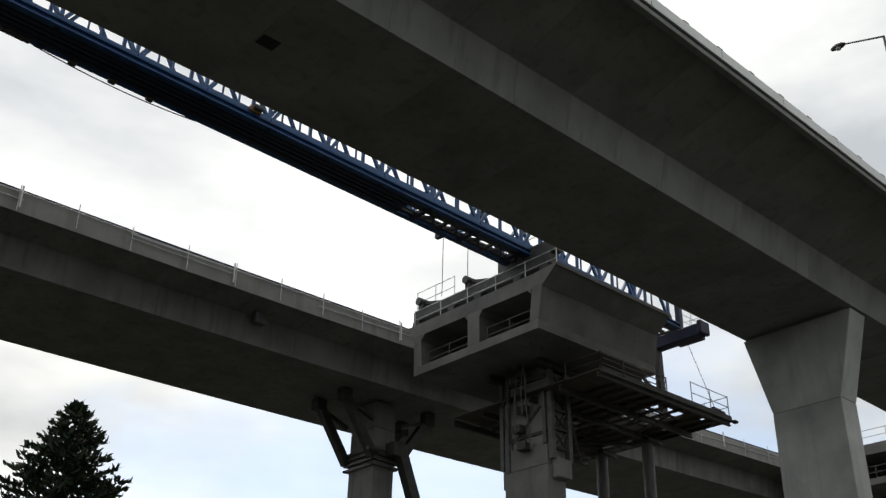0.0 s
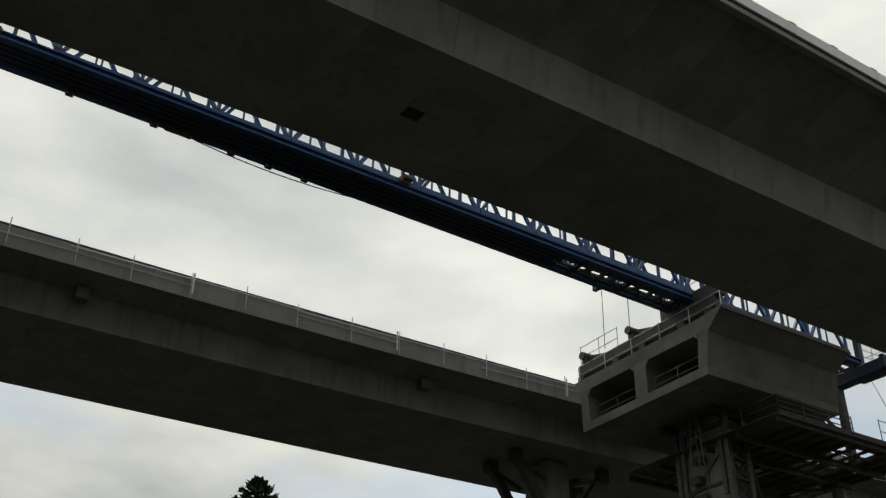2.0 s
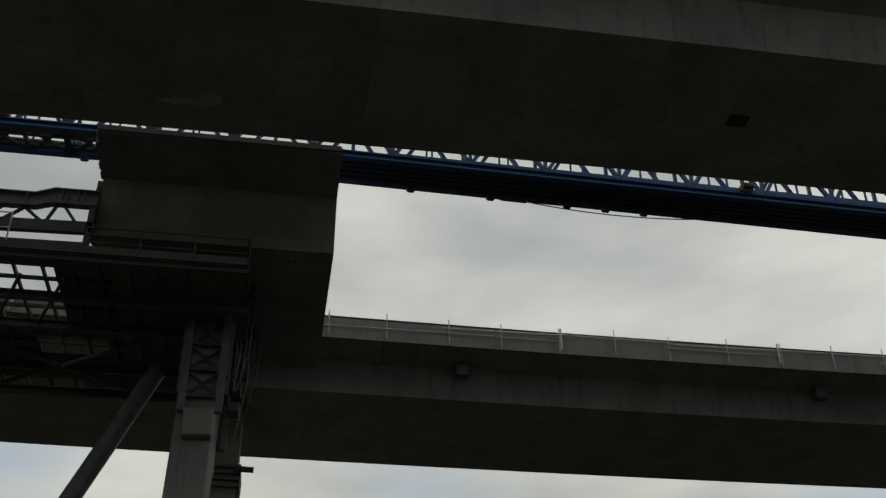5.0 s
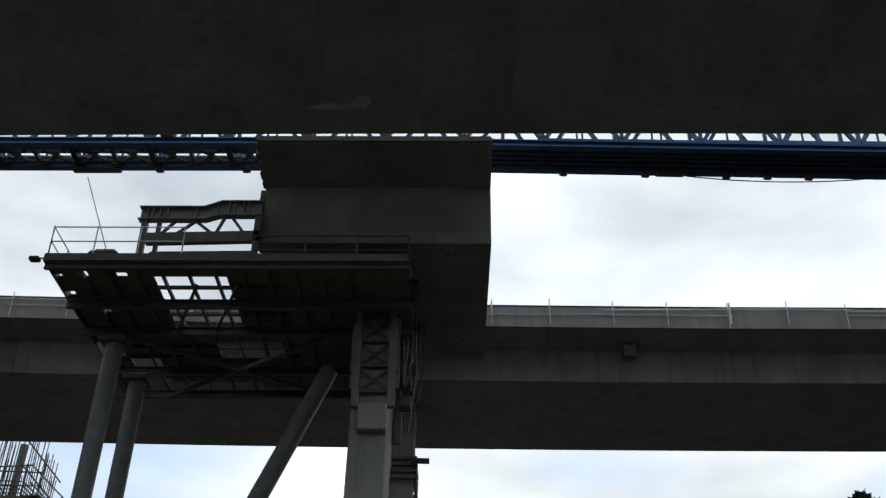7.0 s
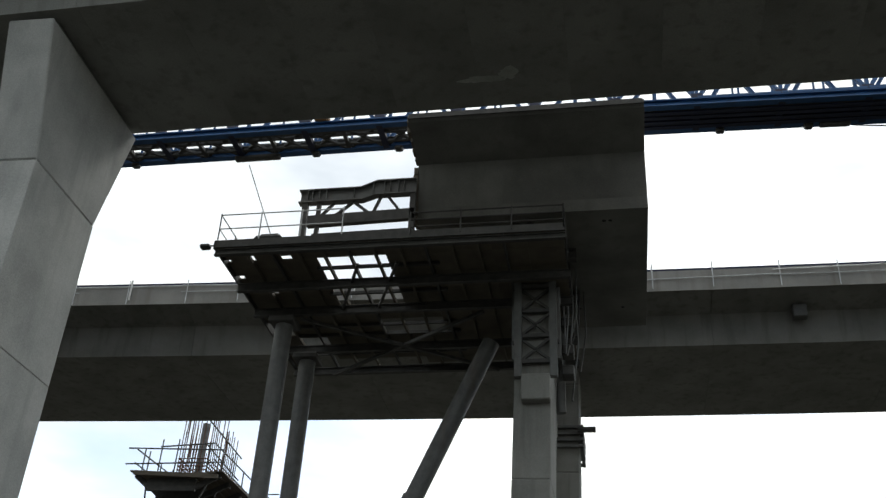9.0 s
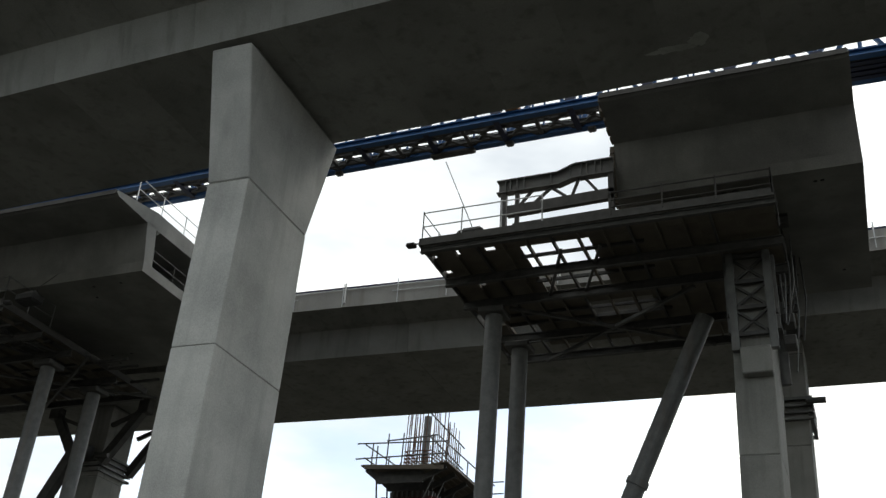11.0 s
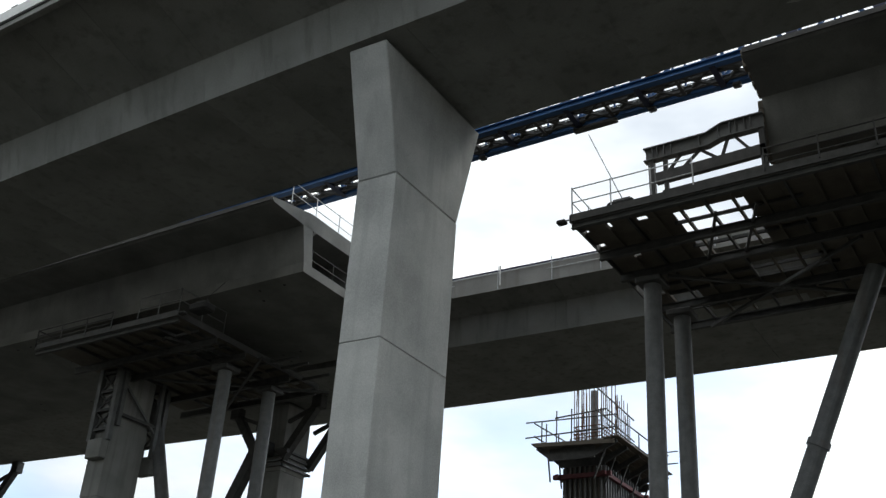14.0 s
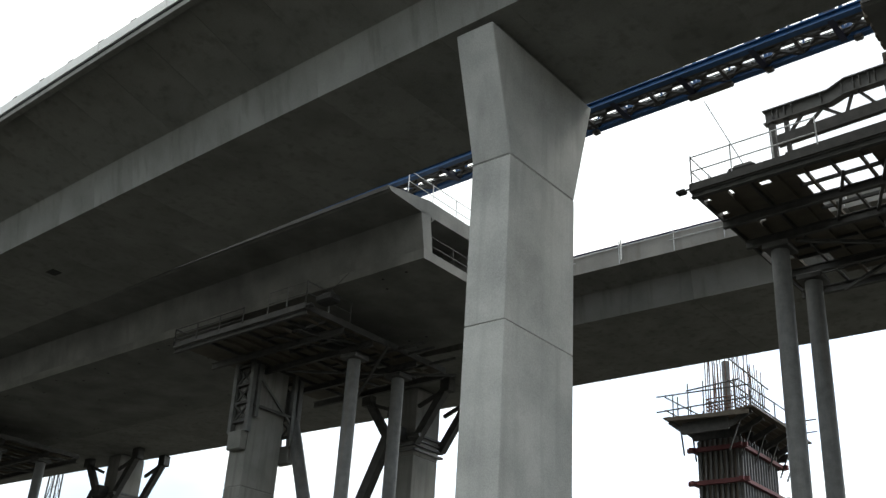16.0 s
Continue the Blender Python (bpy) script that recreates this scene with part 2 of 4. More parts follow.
def ibeam(bm, p, q, w, h, t=0.03):
    """An I-section from p to q (level runs)."""
    p, q = Vector(p), Vector(q)
    d = (q - p).normalized()
    side = d.cross(Vector((0, 0, 1))).normalized()
    up = side.cross(d)
    outline = [(-w / 2, -h / 2), (w / 2, -h / 2), (w / 2, -h / 2 + t), (t / 2, -h / 2 + t), (t / 2, h / 2 - t), (w / 2, h / 2 - t),
               (w / 2, h / 2), (-w / 2, h / 2), (-w / 2, h / 2 - t), (-t / 2, h / 2 - t), (-t / 2, -h / 2 + t), (-w / 2, -h / 2 + t)]
    r = [[bm.verts.new(c + side * a + up * b) for a, b in outline] for c in (p, q)]
    k = len(outline)
    for i in range(k):
        bm.faces.new((r[0][i], r[0][(i + 1) % k], r[1][(i + 1) % k], r[1][i]))
    bm.faces.new(r[0][::-1])
    bm.faces.new(r[1])
    return bm


def bevelled(bm, width):
    bmesh.ops.bevel(bm, geom=list(bm.edges), offset=width, segments=1, affect='EDGES')
    return bm


B = bmesh.new


def bowed(x, middle, half, depth, reach):
    """Plan curve of a deck: a flat bow that runs on straight past its reach."""
    d = x - middle
    e = max(-reach, min(reach, d))
    return depth * (e * e + 2 * e * (d - e)) / half ** 2


def near_curve(x):
    return bowed(x, 10.0, 30.0, 0.25, 45.0)


def far_curve(x):
    return bowed(x, 18.0, 45.0, -1.2, 60.0)


def run(x0, x1, profile, curve, step=4.0):
    """A y-z outline drawn along a curved deck."""
    bm = B()
    n = max(1, round((x1 - x0) / step))
    k = len(profile)
    rings = []
    for i in range(n + 1):
        x = x0 + (x1 - x0) * i / n
        rings.append([bm.verts.new((x, y + curve(x), z)) for y, z in profile])
    for a, b in zip(rings, rings[1:]):
        for j in range(k):
            bm.faces.new((a[j], a[(j + 1) % k], b[(j + 1) % k], b[j]))
    bm.faces.new(rings[0][::-1])
    bm.faces.new(rings[-1])
    return bm


def rect(y0, y1, z0, z1):
    return [(y0, z0), (y1, z0), (y1, z1), (y0, z1)]


def along(ob, xs, curve):
    """Copies of a piece built about x = 0, turned to follow a curved deck."""
    home = ob.location.copy()
    for i, x in enumerate(xs):
        o = again(ob, (0, 0, 0)) if i else ob
        o.location = home + Vector((x, curve(x), 0))
        o.rotation_euler.z = math.atan((curve(x + 0.5) - curve(x - 0.5)))

# ---- ground ----
g = B()
box(g, -2500, 2500, -2500, 2500, -0.4, 0.0)
gm = bpy.data.meshes.new("ground")
g.to_mesh(gm)
g.free()
gm.materials.append(M_GROUND)
tagged(new("ground", gm), "dark compacted earth of the building site", "ground", kind="structure")

# ---- near viaduct: finished deck of box segments on flared piers ----
SEG = 2.6
viaduct = thing("near_viaduct_deck", (0, 20, 19.6), "finished grey concrete box girder deck on flared piers", "viaduct")
PROFILE_A = [(18.62, 19.6), (24.15, 19.6), (24.15, 22.5), (14.42, 22.5), (14.42, 22.22), (18.3, 21.1)]
J = 0.006
seg_a = part("segment", prism(B(), -0.5 * SEG + J / 2, 0.5 * SEG - J / 2, PROFILE_A), M_CONC, viaduct)
along(seg_a, [i * SEG for i in range(-62, 63)], near_curve)
part("joint_core", run(-62 * SEG, 62 * SEG, [(18.67, 19.63), (24.11, 19.63), (24.11, 22.47), (14.52, 22.47), (14.52, 22.26), (18.35, 21.12)], near_curve), M_PRECAST, viaduct)
part("road_surface", run(-62 * SEG, 62 * SEG, rect(14.85, 23.45, 22.504, 22.56), near_curve), M_ASPHALT, viaduct)
# parapet panels
PAN = 3.9
bm = prism(B(), -PAN / 2 + 0.012, PAN / 2 - 0.012, [(14.35, 22.1), (14.417, 22.1), (14.417, 22.503), (14.72, 22.503), (14.62, 22.53), (14.4, 22.55), (14.35, 22.52)])
panel = part("parapet_panel", bm, M_PARAPET, viaduct, "pale precast concrete parapet panel")
along(panel, [i * PAN for i in range(-41, 42)], near_curve)
# black strip stands in for the shade in the gap below the panels
part("joint_seal", run(-160, 160, rect(14.38, 14.416, 22.03, 22.097), near_curve), M_BLACK, viaduct, "black strip for the dark gap under the parapet")
part("edge_beam", run(-160, 160, [(14.42, 21.835), (14.435, 21.82), (14.65, 21.82), (14.65, 22.2), (14.42, 22.2)], near_curve), M_CONC, viaduct, "grey concrete edge beam")
part("far_barrier", run(-160, 160, [(23.77, 22.5), (24.15, 22.5), (24.15, 23.3), (23.92, 23.3)], near_curve), M_PARAPET, viaduct)
# added out of sight: tall panels that keep sky light off the middle viaduct
blocker = part("hoarding_panel", bevelled(box(B(), -1.21, 1.21, 23.97, 24.03, 23.3, 25.15), 0.01), M_PLY, viaduct, "added plywood panel that shades the middle viaduct")
along(blocker, [i * 2.44 for i in range(-60, 61)], near_curve)
clip = part("rail_bracket", bevelled(box(B(), -0.17, 0.17, 14.37, 14.55, 22.53, 22.64), 0.03), M_GREYSTEEL, viaduct, "small galvanised rail bracket")
along(clip, [i * 1.95 for i in range(-75, 76)], near_curve)
# drain recesses in the soffit
for hx, hy in ((12.07, 21.44), (-42.2, 21.87)):
    part("soffit_hatch", bevelled(box(B(), hx - 0.3, hx + 0.3, hy - 0.25, hy + 0.25, 19.585, 19.62), 0.01), M_BLACK, viaduct, "dark access hatch in the soffit")

def smear(parent, x, y, z, rx, ry, seed, mat, name, label):
    """A thin uneven patch on a soffit."""
    r = random.Random(seed)
    bm = B()
    n = 22
    ring = [(x + rx * math.cos(6.283 * k / n) * r.uniform(0.6, 1.1), y + ry * math.sin(6.283 * k / n) * r.uniform(0.5, 1.15)) for k in range(n)]
    lo = [bm.verts.new((a, b, z - 0.004)) for a, b in ring]
    hi = [bm.verts.new((a, b, z + 0.01)) for a, b in ring]
    for k in range(n):
        bm.faces.new((lo[k], lo[(k + 1) % n], hi[(k + 1) % n], hi[k]))
    bm.faces.new(lo[::-1])
    bm.faces.new(hi)
    part(name, bm, mat, parent, label)


smear(viaduct, -3.8, 22.98, 19.6, 0.75, 0.16, 5, M_PIER, "grout_smear", "pale grout smear")
smear(viaduct, -3.0, 22.75, 19.6, 0.3, 0.3, 6, M_PIER, "grout_smear", "pale grout smear")


def flared_pier(xc, yn=20.0, half=0.67):
    """A slab pier with a flared head, cast in lifts with open joints; coordinates from eye level."""
    z0, top = -1.6, 19.6 + rise(xc)
    pier = thing("flared_pier", (xc, yn + 1.7, z0), "tall pale grey concrete pier with a flared head and lift joints", "pier", "piers of the near viaduct", base=LEVEL)
    knee = 15.5 + rise(xc)
    yf = yn + 3.34
    lifts = [z0]
    z = knee
    cuts = []
    while z > z0 + 1.5:
        cuts.append(z)
        z -= 5.0
    lifts += sorted(cuts)
    for a, b in zip(lifts, lifts[1:]):
        bm = box(B(), xc - half, xc + half, yn, yf, a + 0.007, b - 0.007)
        part("pier_lift", bevelled(bm, 0.02), M_PIER, pier)
        part("joint", box(B(), xc - half + 0.03, xc + half - 0.03, yn + 0.03, yf - 0.03, b - 0.03, b + 0.03), M_PRECAST, pier)
    bm = prism(B(), xc - half, xc + half, [(yn, knee + 0.012), (yf, knee + 0.012), (yn + 4.38, top - 0.18), (yn - 1.12, top - 0.18)])
    part("pier_head", bevelled(bm, 0.035), M_PIER, pier)
    part("bearing_plinth", box(B(), xc - half + 0.12, xc + half - 0.12, yn - 0.7, yn + 4.08, top - 0.2, top + 0.02), M_PRECAST, pier)
    part("footing", bevelled(box(B(), xc - 2.4, xc + 2.4, yn - 1.6, yf + 1.6, z0 - 0.35, z0 + 0.25), 0.05), M_OLD, pier)
    return pier


for xc in (-73.0, -15.6, 42.0, 99.0):
    flared_pier(xc)

# ---- middle viaduct: piers, pier tables and the long erected part ----
PY0, PY1 = 33.0, 35.9


def box_piece(name, x0, x1, label, group, diaphragm, tip, lip):
    """A two-cell concrete box with open ends."""
    t = thing(name, ((x0 + x1) / 2, 34.6, 19.6), label, "bridge segment", group)
    bm = B()
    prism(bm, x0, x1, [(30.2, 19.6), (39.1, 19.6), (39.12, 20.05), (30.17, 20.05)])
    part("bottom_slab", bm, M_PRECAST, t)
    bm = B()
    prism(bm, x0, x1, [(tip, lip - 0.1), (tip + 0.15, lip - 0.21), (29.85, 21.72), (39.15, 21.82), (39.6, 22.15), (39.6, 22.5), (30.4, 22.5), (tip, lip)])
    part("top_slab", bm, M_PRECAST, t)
    # dark strip over the slab edge: the seam's shadow line put in as colour
    part("edge_form", box(B(), x0 + 0.05, x1 - 0.05, tip - 0.05, tip - 0.003, lip - 0.18, lip + 0.02), M_STEEL, t, "dark strip for the shadow line along the slab edge")
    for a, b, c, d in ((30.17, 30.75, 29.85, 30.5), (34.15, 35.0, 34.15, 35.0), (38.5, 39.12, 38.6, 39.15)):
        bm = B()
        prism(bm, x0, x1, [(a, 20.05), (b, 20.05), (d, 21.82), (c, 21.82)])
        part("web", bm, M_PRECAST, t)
    for a, s in ((30.6, 1), (34.15, -1), (35.0, 1), (38.55, -1)):
        bm = B()
        prism(bm, x0 + 0.01, x1 - 0.01, [(a, 21.83), (a + s * 0.3, 21.83), (a, 21.5)])
        part("haunch", bm, M_PRECAST, t)
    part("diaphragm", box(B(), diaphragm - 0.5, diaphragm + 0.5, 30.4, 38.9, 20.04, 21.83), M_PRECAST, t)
    return t


def guard_rail(parent, pts, height=1.1, rails=2, mat=None, step=1.6, r=0.024):
    """Tube posts and rails along a run of points."""
    mat = mat or M_GALV
    for p, q in zip(pts, pts[1:]):
        p, q = Vector(p), Vector(q)
        k = max(1, round((q - p).length / step))
        for i in range(k + 1):
            c = p.lerp(q, i / k)
            part("rail_post", tube(B(), c, c + Vector((0, 0, height + 0.05)), r, n=6), mat, parent)
        for j in range(rails):
            z = height * (j + 1) / rails
            part("rail", tube(B(), p + Vector((0, 0, z)), q + Vector((0, 0, z)), r * 0.9, n=6), mat, parent)


TABLES = [(-3.07, -7.0, 1.0, 27.62, 22.22), (37.4, 33.2, 42.2, 28.9, 22.62), (75.5, 70.5, 80.5, 28.9, 22.5)]
tables = []
for xc, x0, x1, tip, lip in TABLES:
    tables.append(box_piece("pier_table", x0, x1, "grey concrete two-cell pier table with open ends", "pier tables of the middle viaduct", xc, tip, lip))
tables.append(box_piece("erected_span", -92.0, -26.9, "long erected concrete box span with an open end", "", -40.9, 27.72, 22.03))


def table_pier(xc, z_top=19.6, y0=PY0, y1=PY1, half=0.6, name="slab_pier", label="grey concrete slab pier with steel frames clamped on top", group="piers of the middle viaduct", mat=None):
    top = z_top + rise(xc)
    t = thing(name, (xc, (y0 + y1) / 2, -1.6), label, "pier", group, base=LEVEL)
    mat = mat or M_OLD
    z = -1.6
    while z < top - 0.3:
        e = min(z + 4.2, top - 0.2)
        part("pier_lift", bevelled(box(B(), xc - half, xc + half, y0, y1, z + 0.01, e - 0.01), 0.03), mat, t)
        z = e
    part("joint_core", box(B(), xc - half + 0.03, xc + half - 0.03, y0 + 0.03, y1 - 0.03, -1.6, top - 0.1), M_PRECAST, t)
    part("bearing", box(B(), xc - half + 0.15, xc + half - 0.15, y0 + 0.3, y1 - 0.3, top - 0.22, top + 0.01), M_STEEL, t)
    part("footing", bevelled(box(B(), xc - 2, xc + 2, y0 - 1.4, y1 + 1.4, -1.95, -1.35), 0.05), M_OLD, t)
    return t


for xc in (-79.0, -3.07, 37.4, 75.5):
    table_pier(xc, half=0.64)
table_pier(-40.9, y1=35.3, half=0.62)

# ---- far viaduct: older finished deck ----
far = thing("far_viaduct_deck", (0, 46, 20.3), "weathered concrete box girder deck with parapet and edge rails", "viaduct")
SEG_C = 8.0


for i in range(-22, 23):
    bay = run((i - 0.5) * SEG_C + 0.01, (i + 0.5) * SEG_C - 0.01, [(42.8, 20.3), (51.0, 20.3), (51.3, 21.9), (52.3, 22.2), (52.3, 22.5), (41.0, 22.5), (41.0, 22.2), (42.7, 21.8)], far_curve)
    part("deck_bay", bay, M_OLD, far)
part("joint_core", run(-176, 176, [(42.85, 20.33), (50.9, 20.33), (51.2, 21.92), (51.2, 22.4), (41.1, 22.45), (42.75, 21.9)], far_curve), M_PRECAST, far)
part("road_surface", run(-176, 176, rect(41.3, 51.9, 22.504, 22.55), far_curve), M_ASPHALT, far)
par_c = part("parapet_panel", prism(B(), -SEG_C / 2 + 0.01, SEG_C / 2 - 0.01, [(40.97, 22.1), (41.0, 22.1), (41.0, 22.51), (41.25, 22.51), (41.18, 23.1), (40.97, 23.1)]), M_OLDPAR, far)
along(par_c, [i * SEG_C for i in range(-22, 23)], far_curve)
part("parapet_far", run(-176, 176, [(52.0, 22.5), (52.3, 22.5), (52.3, 23.1), (52.1, 23.1)], far_curve), M_OLDPAR, far)


# edge protection clamped to the far parapet: tube posts, two loose rails
edge_post = part("edge_post", tube(B(), (1.47, 40.92, 22.2), (1.47, 40.92, 23.45), 0.026, n=6), M_GALV, far, "galvanised edge protection post")
rnd = random.Random(4)
for i in range(-62, 63):
    if i:
        dx = i * 2.68 + rnd.uniform(-0.15, 0.15)
        again(edge_post, (dx, far_curve(1.47 + dx), rnd.uniform(-0.12, 0.06)))
edge_post.location.y += far_curve(1.47)
flag_post = part("white_post", box(B(), 1.43, 1.51, 40.86, 40.9, 22.3, 23.35), M_WHITE, far, "white marker post")
for i in (-14, -9, -5, 4, 8, 12, 17, 23):
    again(flag_post, (i * 2.68, far_curve(1.47 + i * 2.68), 0))
for k in range(-30, 30):
    for z in (22.7, 23.0):
        if rnd.random() < 0.75:
            x0 = k * 5.36 + 1.47
            part("edge_rail", tube(B(), (x0 - 0.2, 40.9 + far_curve(x0 - 0.2), z + rnd.uniform(-0.06, 0.06)), (x0 + 5.5, 40.9 + far_curve(x0 + 5.5), z + rnd.uniform(-0.06, 0.06)), 0.022, n=5), M_GALV, far)
part("coping_rail", run(-176, 176, rect(41.04, 41.18, 23.1, 23.24), far_curve), M_DKBLUE, far, "dark rail along the parapet top")
for jx in (7.75, -30.2, 25.4):
    part("junction_box", bevelled(box(B(), jx - 0.3, jx + 0.3, 42.05 + far_curve(jx), 42.5 + far_curve(jx), 21.25, 21.85), 0.03), M_GREYSTEEL, far, "grey junction box under the flange")


def far_pier(xc, lean):
    """Column of the far viaduct with a steel collar, knee braces and one raking leg."""
    t = table_pier(xc, 20.3, 44.6, 46.8, 0.75, "braced_pier", "weathered concrete pier with steel collar and knee braces", "piers of the far viaduct")
    zc = 16.9 + rise(xc)
    top = 20.25 + rise(xc)
    for k in range(4):
        for y in (44.45, 46.95):
            part("collar_rail", box(B(), xc - 0.95, xc + 0.95, y - 0.1, y + 0.1, zc - 0.55 + k * 0.3, zc - 0.43 + k * 0.3), M_GREYSTEEL, t)
        for sx in (-1, 1):
            part("collar_rail", box(B(), xc + sx * 0.87 - 0.08, xc + sx * 0.87 + 0.08, 44.3, 47.1, zc - 0.55 + k * 0.3, zc - 0.43 + k * 0.3), M_GREYSTEEL, t)
    for sx in (-1, 1):
        for y in (44.5, 46.9) if lean else ():
            part("knee_brace", beam(B(), (xc + sx * 0.9, y, zc - 0.1), (xc + sx * 3.0, y, top - 0.5), 0.42, 0.46), M_STEEL, t)
            part("brace_head", bevelled(box(B(), xc + sx * 3.1 - 0.35, xc + sx * 3.1 + 0.35, y - 0.3, y + 0.3, top - 0.75, top + rise(sx * 3.1)), 0.04), M_STEEL, t)
            part("tie", beam(B(), (xc + sx * 1.0, y, top - 1.3), (xc + sx * 2.9, y, top - 0.6), 0.2), M_STEEL, t)
        part("clamp_bolt", tube(B(), (xc + sx * 0.7, 44.2, zc + 0.2), (xc + sx * 1.5, 44.2, zc + 0.2), 0.14, n=8), M_STEEL, t)
    if not lean:
        return t
    part("raking_leg", beam(B(), (xc + lean * 0.6, 43.9, zc + 0.4), (xc + lean * 9.2, 43.9, -1.6), 0.55, 0.6), M_STEEL, t, "dark steel raking leg")
    part("leg_shoe", bevelled(box(B(), xc + lean * 0.3 - 0.4, xc + lean * 0.3 + 0.6, 43.6, 44.4, zc, zc + 0.8), 0.04), M_STEEL, t)
    return t


for xc, lean in ((-69.5, -1), (-40.0, -1), (-2.75, 0), (35.9, 1), (75.0, 1)):
    far_pier(xc, lean)

# loose rails at the open end of the erected span
span = tables[-1]
guard_rail(span, [(-27.15, 29.2, 22.5), (-27.15, 39.4, 22.5)], 1.1, 2)
guard_rail(span, [(-27.1, 30.9, 20.05), (-27.1, 34.0, 20.05)], 0.9, 2, M_STEEL)
guard_rail(span, [(-27.1, 35.1, 20.05), (-27.1, 38.4, 20.05)], 0.9, 2, M_STEEL)
# patches, lifting pockets and stains of the precast soffit
rnd = random.Random(9)
for t, x0, x1 in ((tables[0], -6.8, 0.8), (tables[1], 33.6, 42.0), (span, -70, -28)):
    for k in range(int((x1 - x0) * 1.2)):
        x, y = rnd.uniform(x0 + 0.4, x1 - 0.4), rnd.choice((30.9, 31.8, 34.6, 37.4, 38.3))
        part("tie_hole", tube(B(), (x, y, 19.59), (x, y, 19.61), 0.07, n=8), M_BLACK, t)

smear(tables[0], -3.4, 31.2, 19.6, 0.7, 0.5, 11, M_STEEL, "damp_stain", "dark damp stain")
smear(span, -38.0, 31.6, 19.6, 1.6, 0.25, 12, M_STEEL, "damp_stain", "dark damp stain")
for t, xe in ((tables[1], 33.62), (tables[2], 70.62)):
    guard_rail(t, [(xe, 30.9, 20.05), (xe, 34.0, 20.05)], 0.85, 2, M_GREYSTEEL, 1.6, 0.03)
    guard_rail(t, [(xe, 35.2, 20.05), (xe, 38.4, 20.05)], 0.85, 2, M_GREYSTEEL, 1.6, 0.03)
    guard_rail(t, [(xe - 0.15, 29.1, 22.5), (xe - 0.15, 39.4, 22.5)], 1.0, 2, M_GALV, 2.0, 0.028)

r_st = random.Random(31)
for k in range(26):
    f = k / 25
    y = 27.8 + 11.4 * f
    zt = 22.05 - 0.16 * (y - 27.8) if y < 29.9 else 19.62
    part("stop_end_board", bevelled(box(B(), -7.0 - r_st.uniform(0.06, 0.26), -6.99, y, y + 0.36, zt, zt + r_st.uniform(0.25, 0.6)), 0.015), M_PLY, tables[0])
for k in range(6):
    z = 19.7 + k * 0.33
    part("stop_end_board", bevelled(box(B(), -7.0 - r_st.uniform(0.06, 0.24), -6.99, 29.9, 30.25, z, z + 0.3), 0.015), M_PLY, tables[0])

# header beam with rollers on the open end of the second table
header = thing("formwork_header", (33.8, 34.5, 22.5), "dark steel formwork header beam with rollers on the table end", "formwork")
part("header_beam", bevelled(box(B(), 33.6, 34.2, 29.6, 39.7, 22.95, 23.6), 0.04), M_STEEL, header)
for y in (30.0, 31.8, 34.6, 36.6, 39.4):
    part("packer", bevelled(box(B(), 33.5, 34.05, y - 0.25, y + 0.25, 22.5, 22.96), 0.03), M_STEEL, header)
for y in (39.1, 35.4, 32.0):
    part("roller_bracket", bevelled(box(B(), 33.55, 34.0, y - 0.18, y + 0.18, 23.59, 24.0), 0.04), M_STEEL, header)
    part("roller", tube(B(), (33.4, y, 24.05), (34.15, y, 24.05), 0.22, n=14), M_STEEL, header)
    part("strut", beam(B(), (33.8, y - 0.1, 24.0), (33.8, y - 1.6, 23.6), 0.16), M_STEEL, header)
part("upper_beam", bevelled(box(B(), 33.6, 34.2, 29.3, 33.2, 23.59, 24.3), 0.04), M_STEEL, header)
guard_rail(header, [(33.8, 36.6, 23.6), (33.8, 39.6, 23.6)], 1.2, 2)
guard_rail(header, [(33.7, 29.4, 24.3), (33.7, 33.0, 24.3)], 1.0, 2)

# ---- blue launching gantry above the middle viaduct ----
gantry = thing("launching_gantry", (0, 31.5, 22.5), "blue lattice launching gantry standing on the pier tables", "gantry", base=LEVEL)
GX0, GX1, GN, GF, GB, GT = -48.0, 46.0, 31.0, 32.5, 24.5, 27.6
GJ = -3.0                           # hinge over the first table: the rear length falls away, the front one is level


def gantry_rise(x, y=32.5):
    return (0.024 if x < GJ else 0.003) * (x - GJ) + 0.02 * (y - GF)


def gpart(name, bm, mat, parent, label=""):
    for v in bm.verts:
        v.co.z += gantry_rise(v.co.x, v.co.y)
    return part(name, bm, mat, parent, label)


def gpoint(x, y, z):
    return (x, y, z + gantry_rise(x, y))


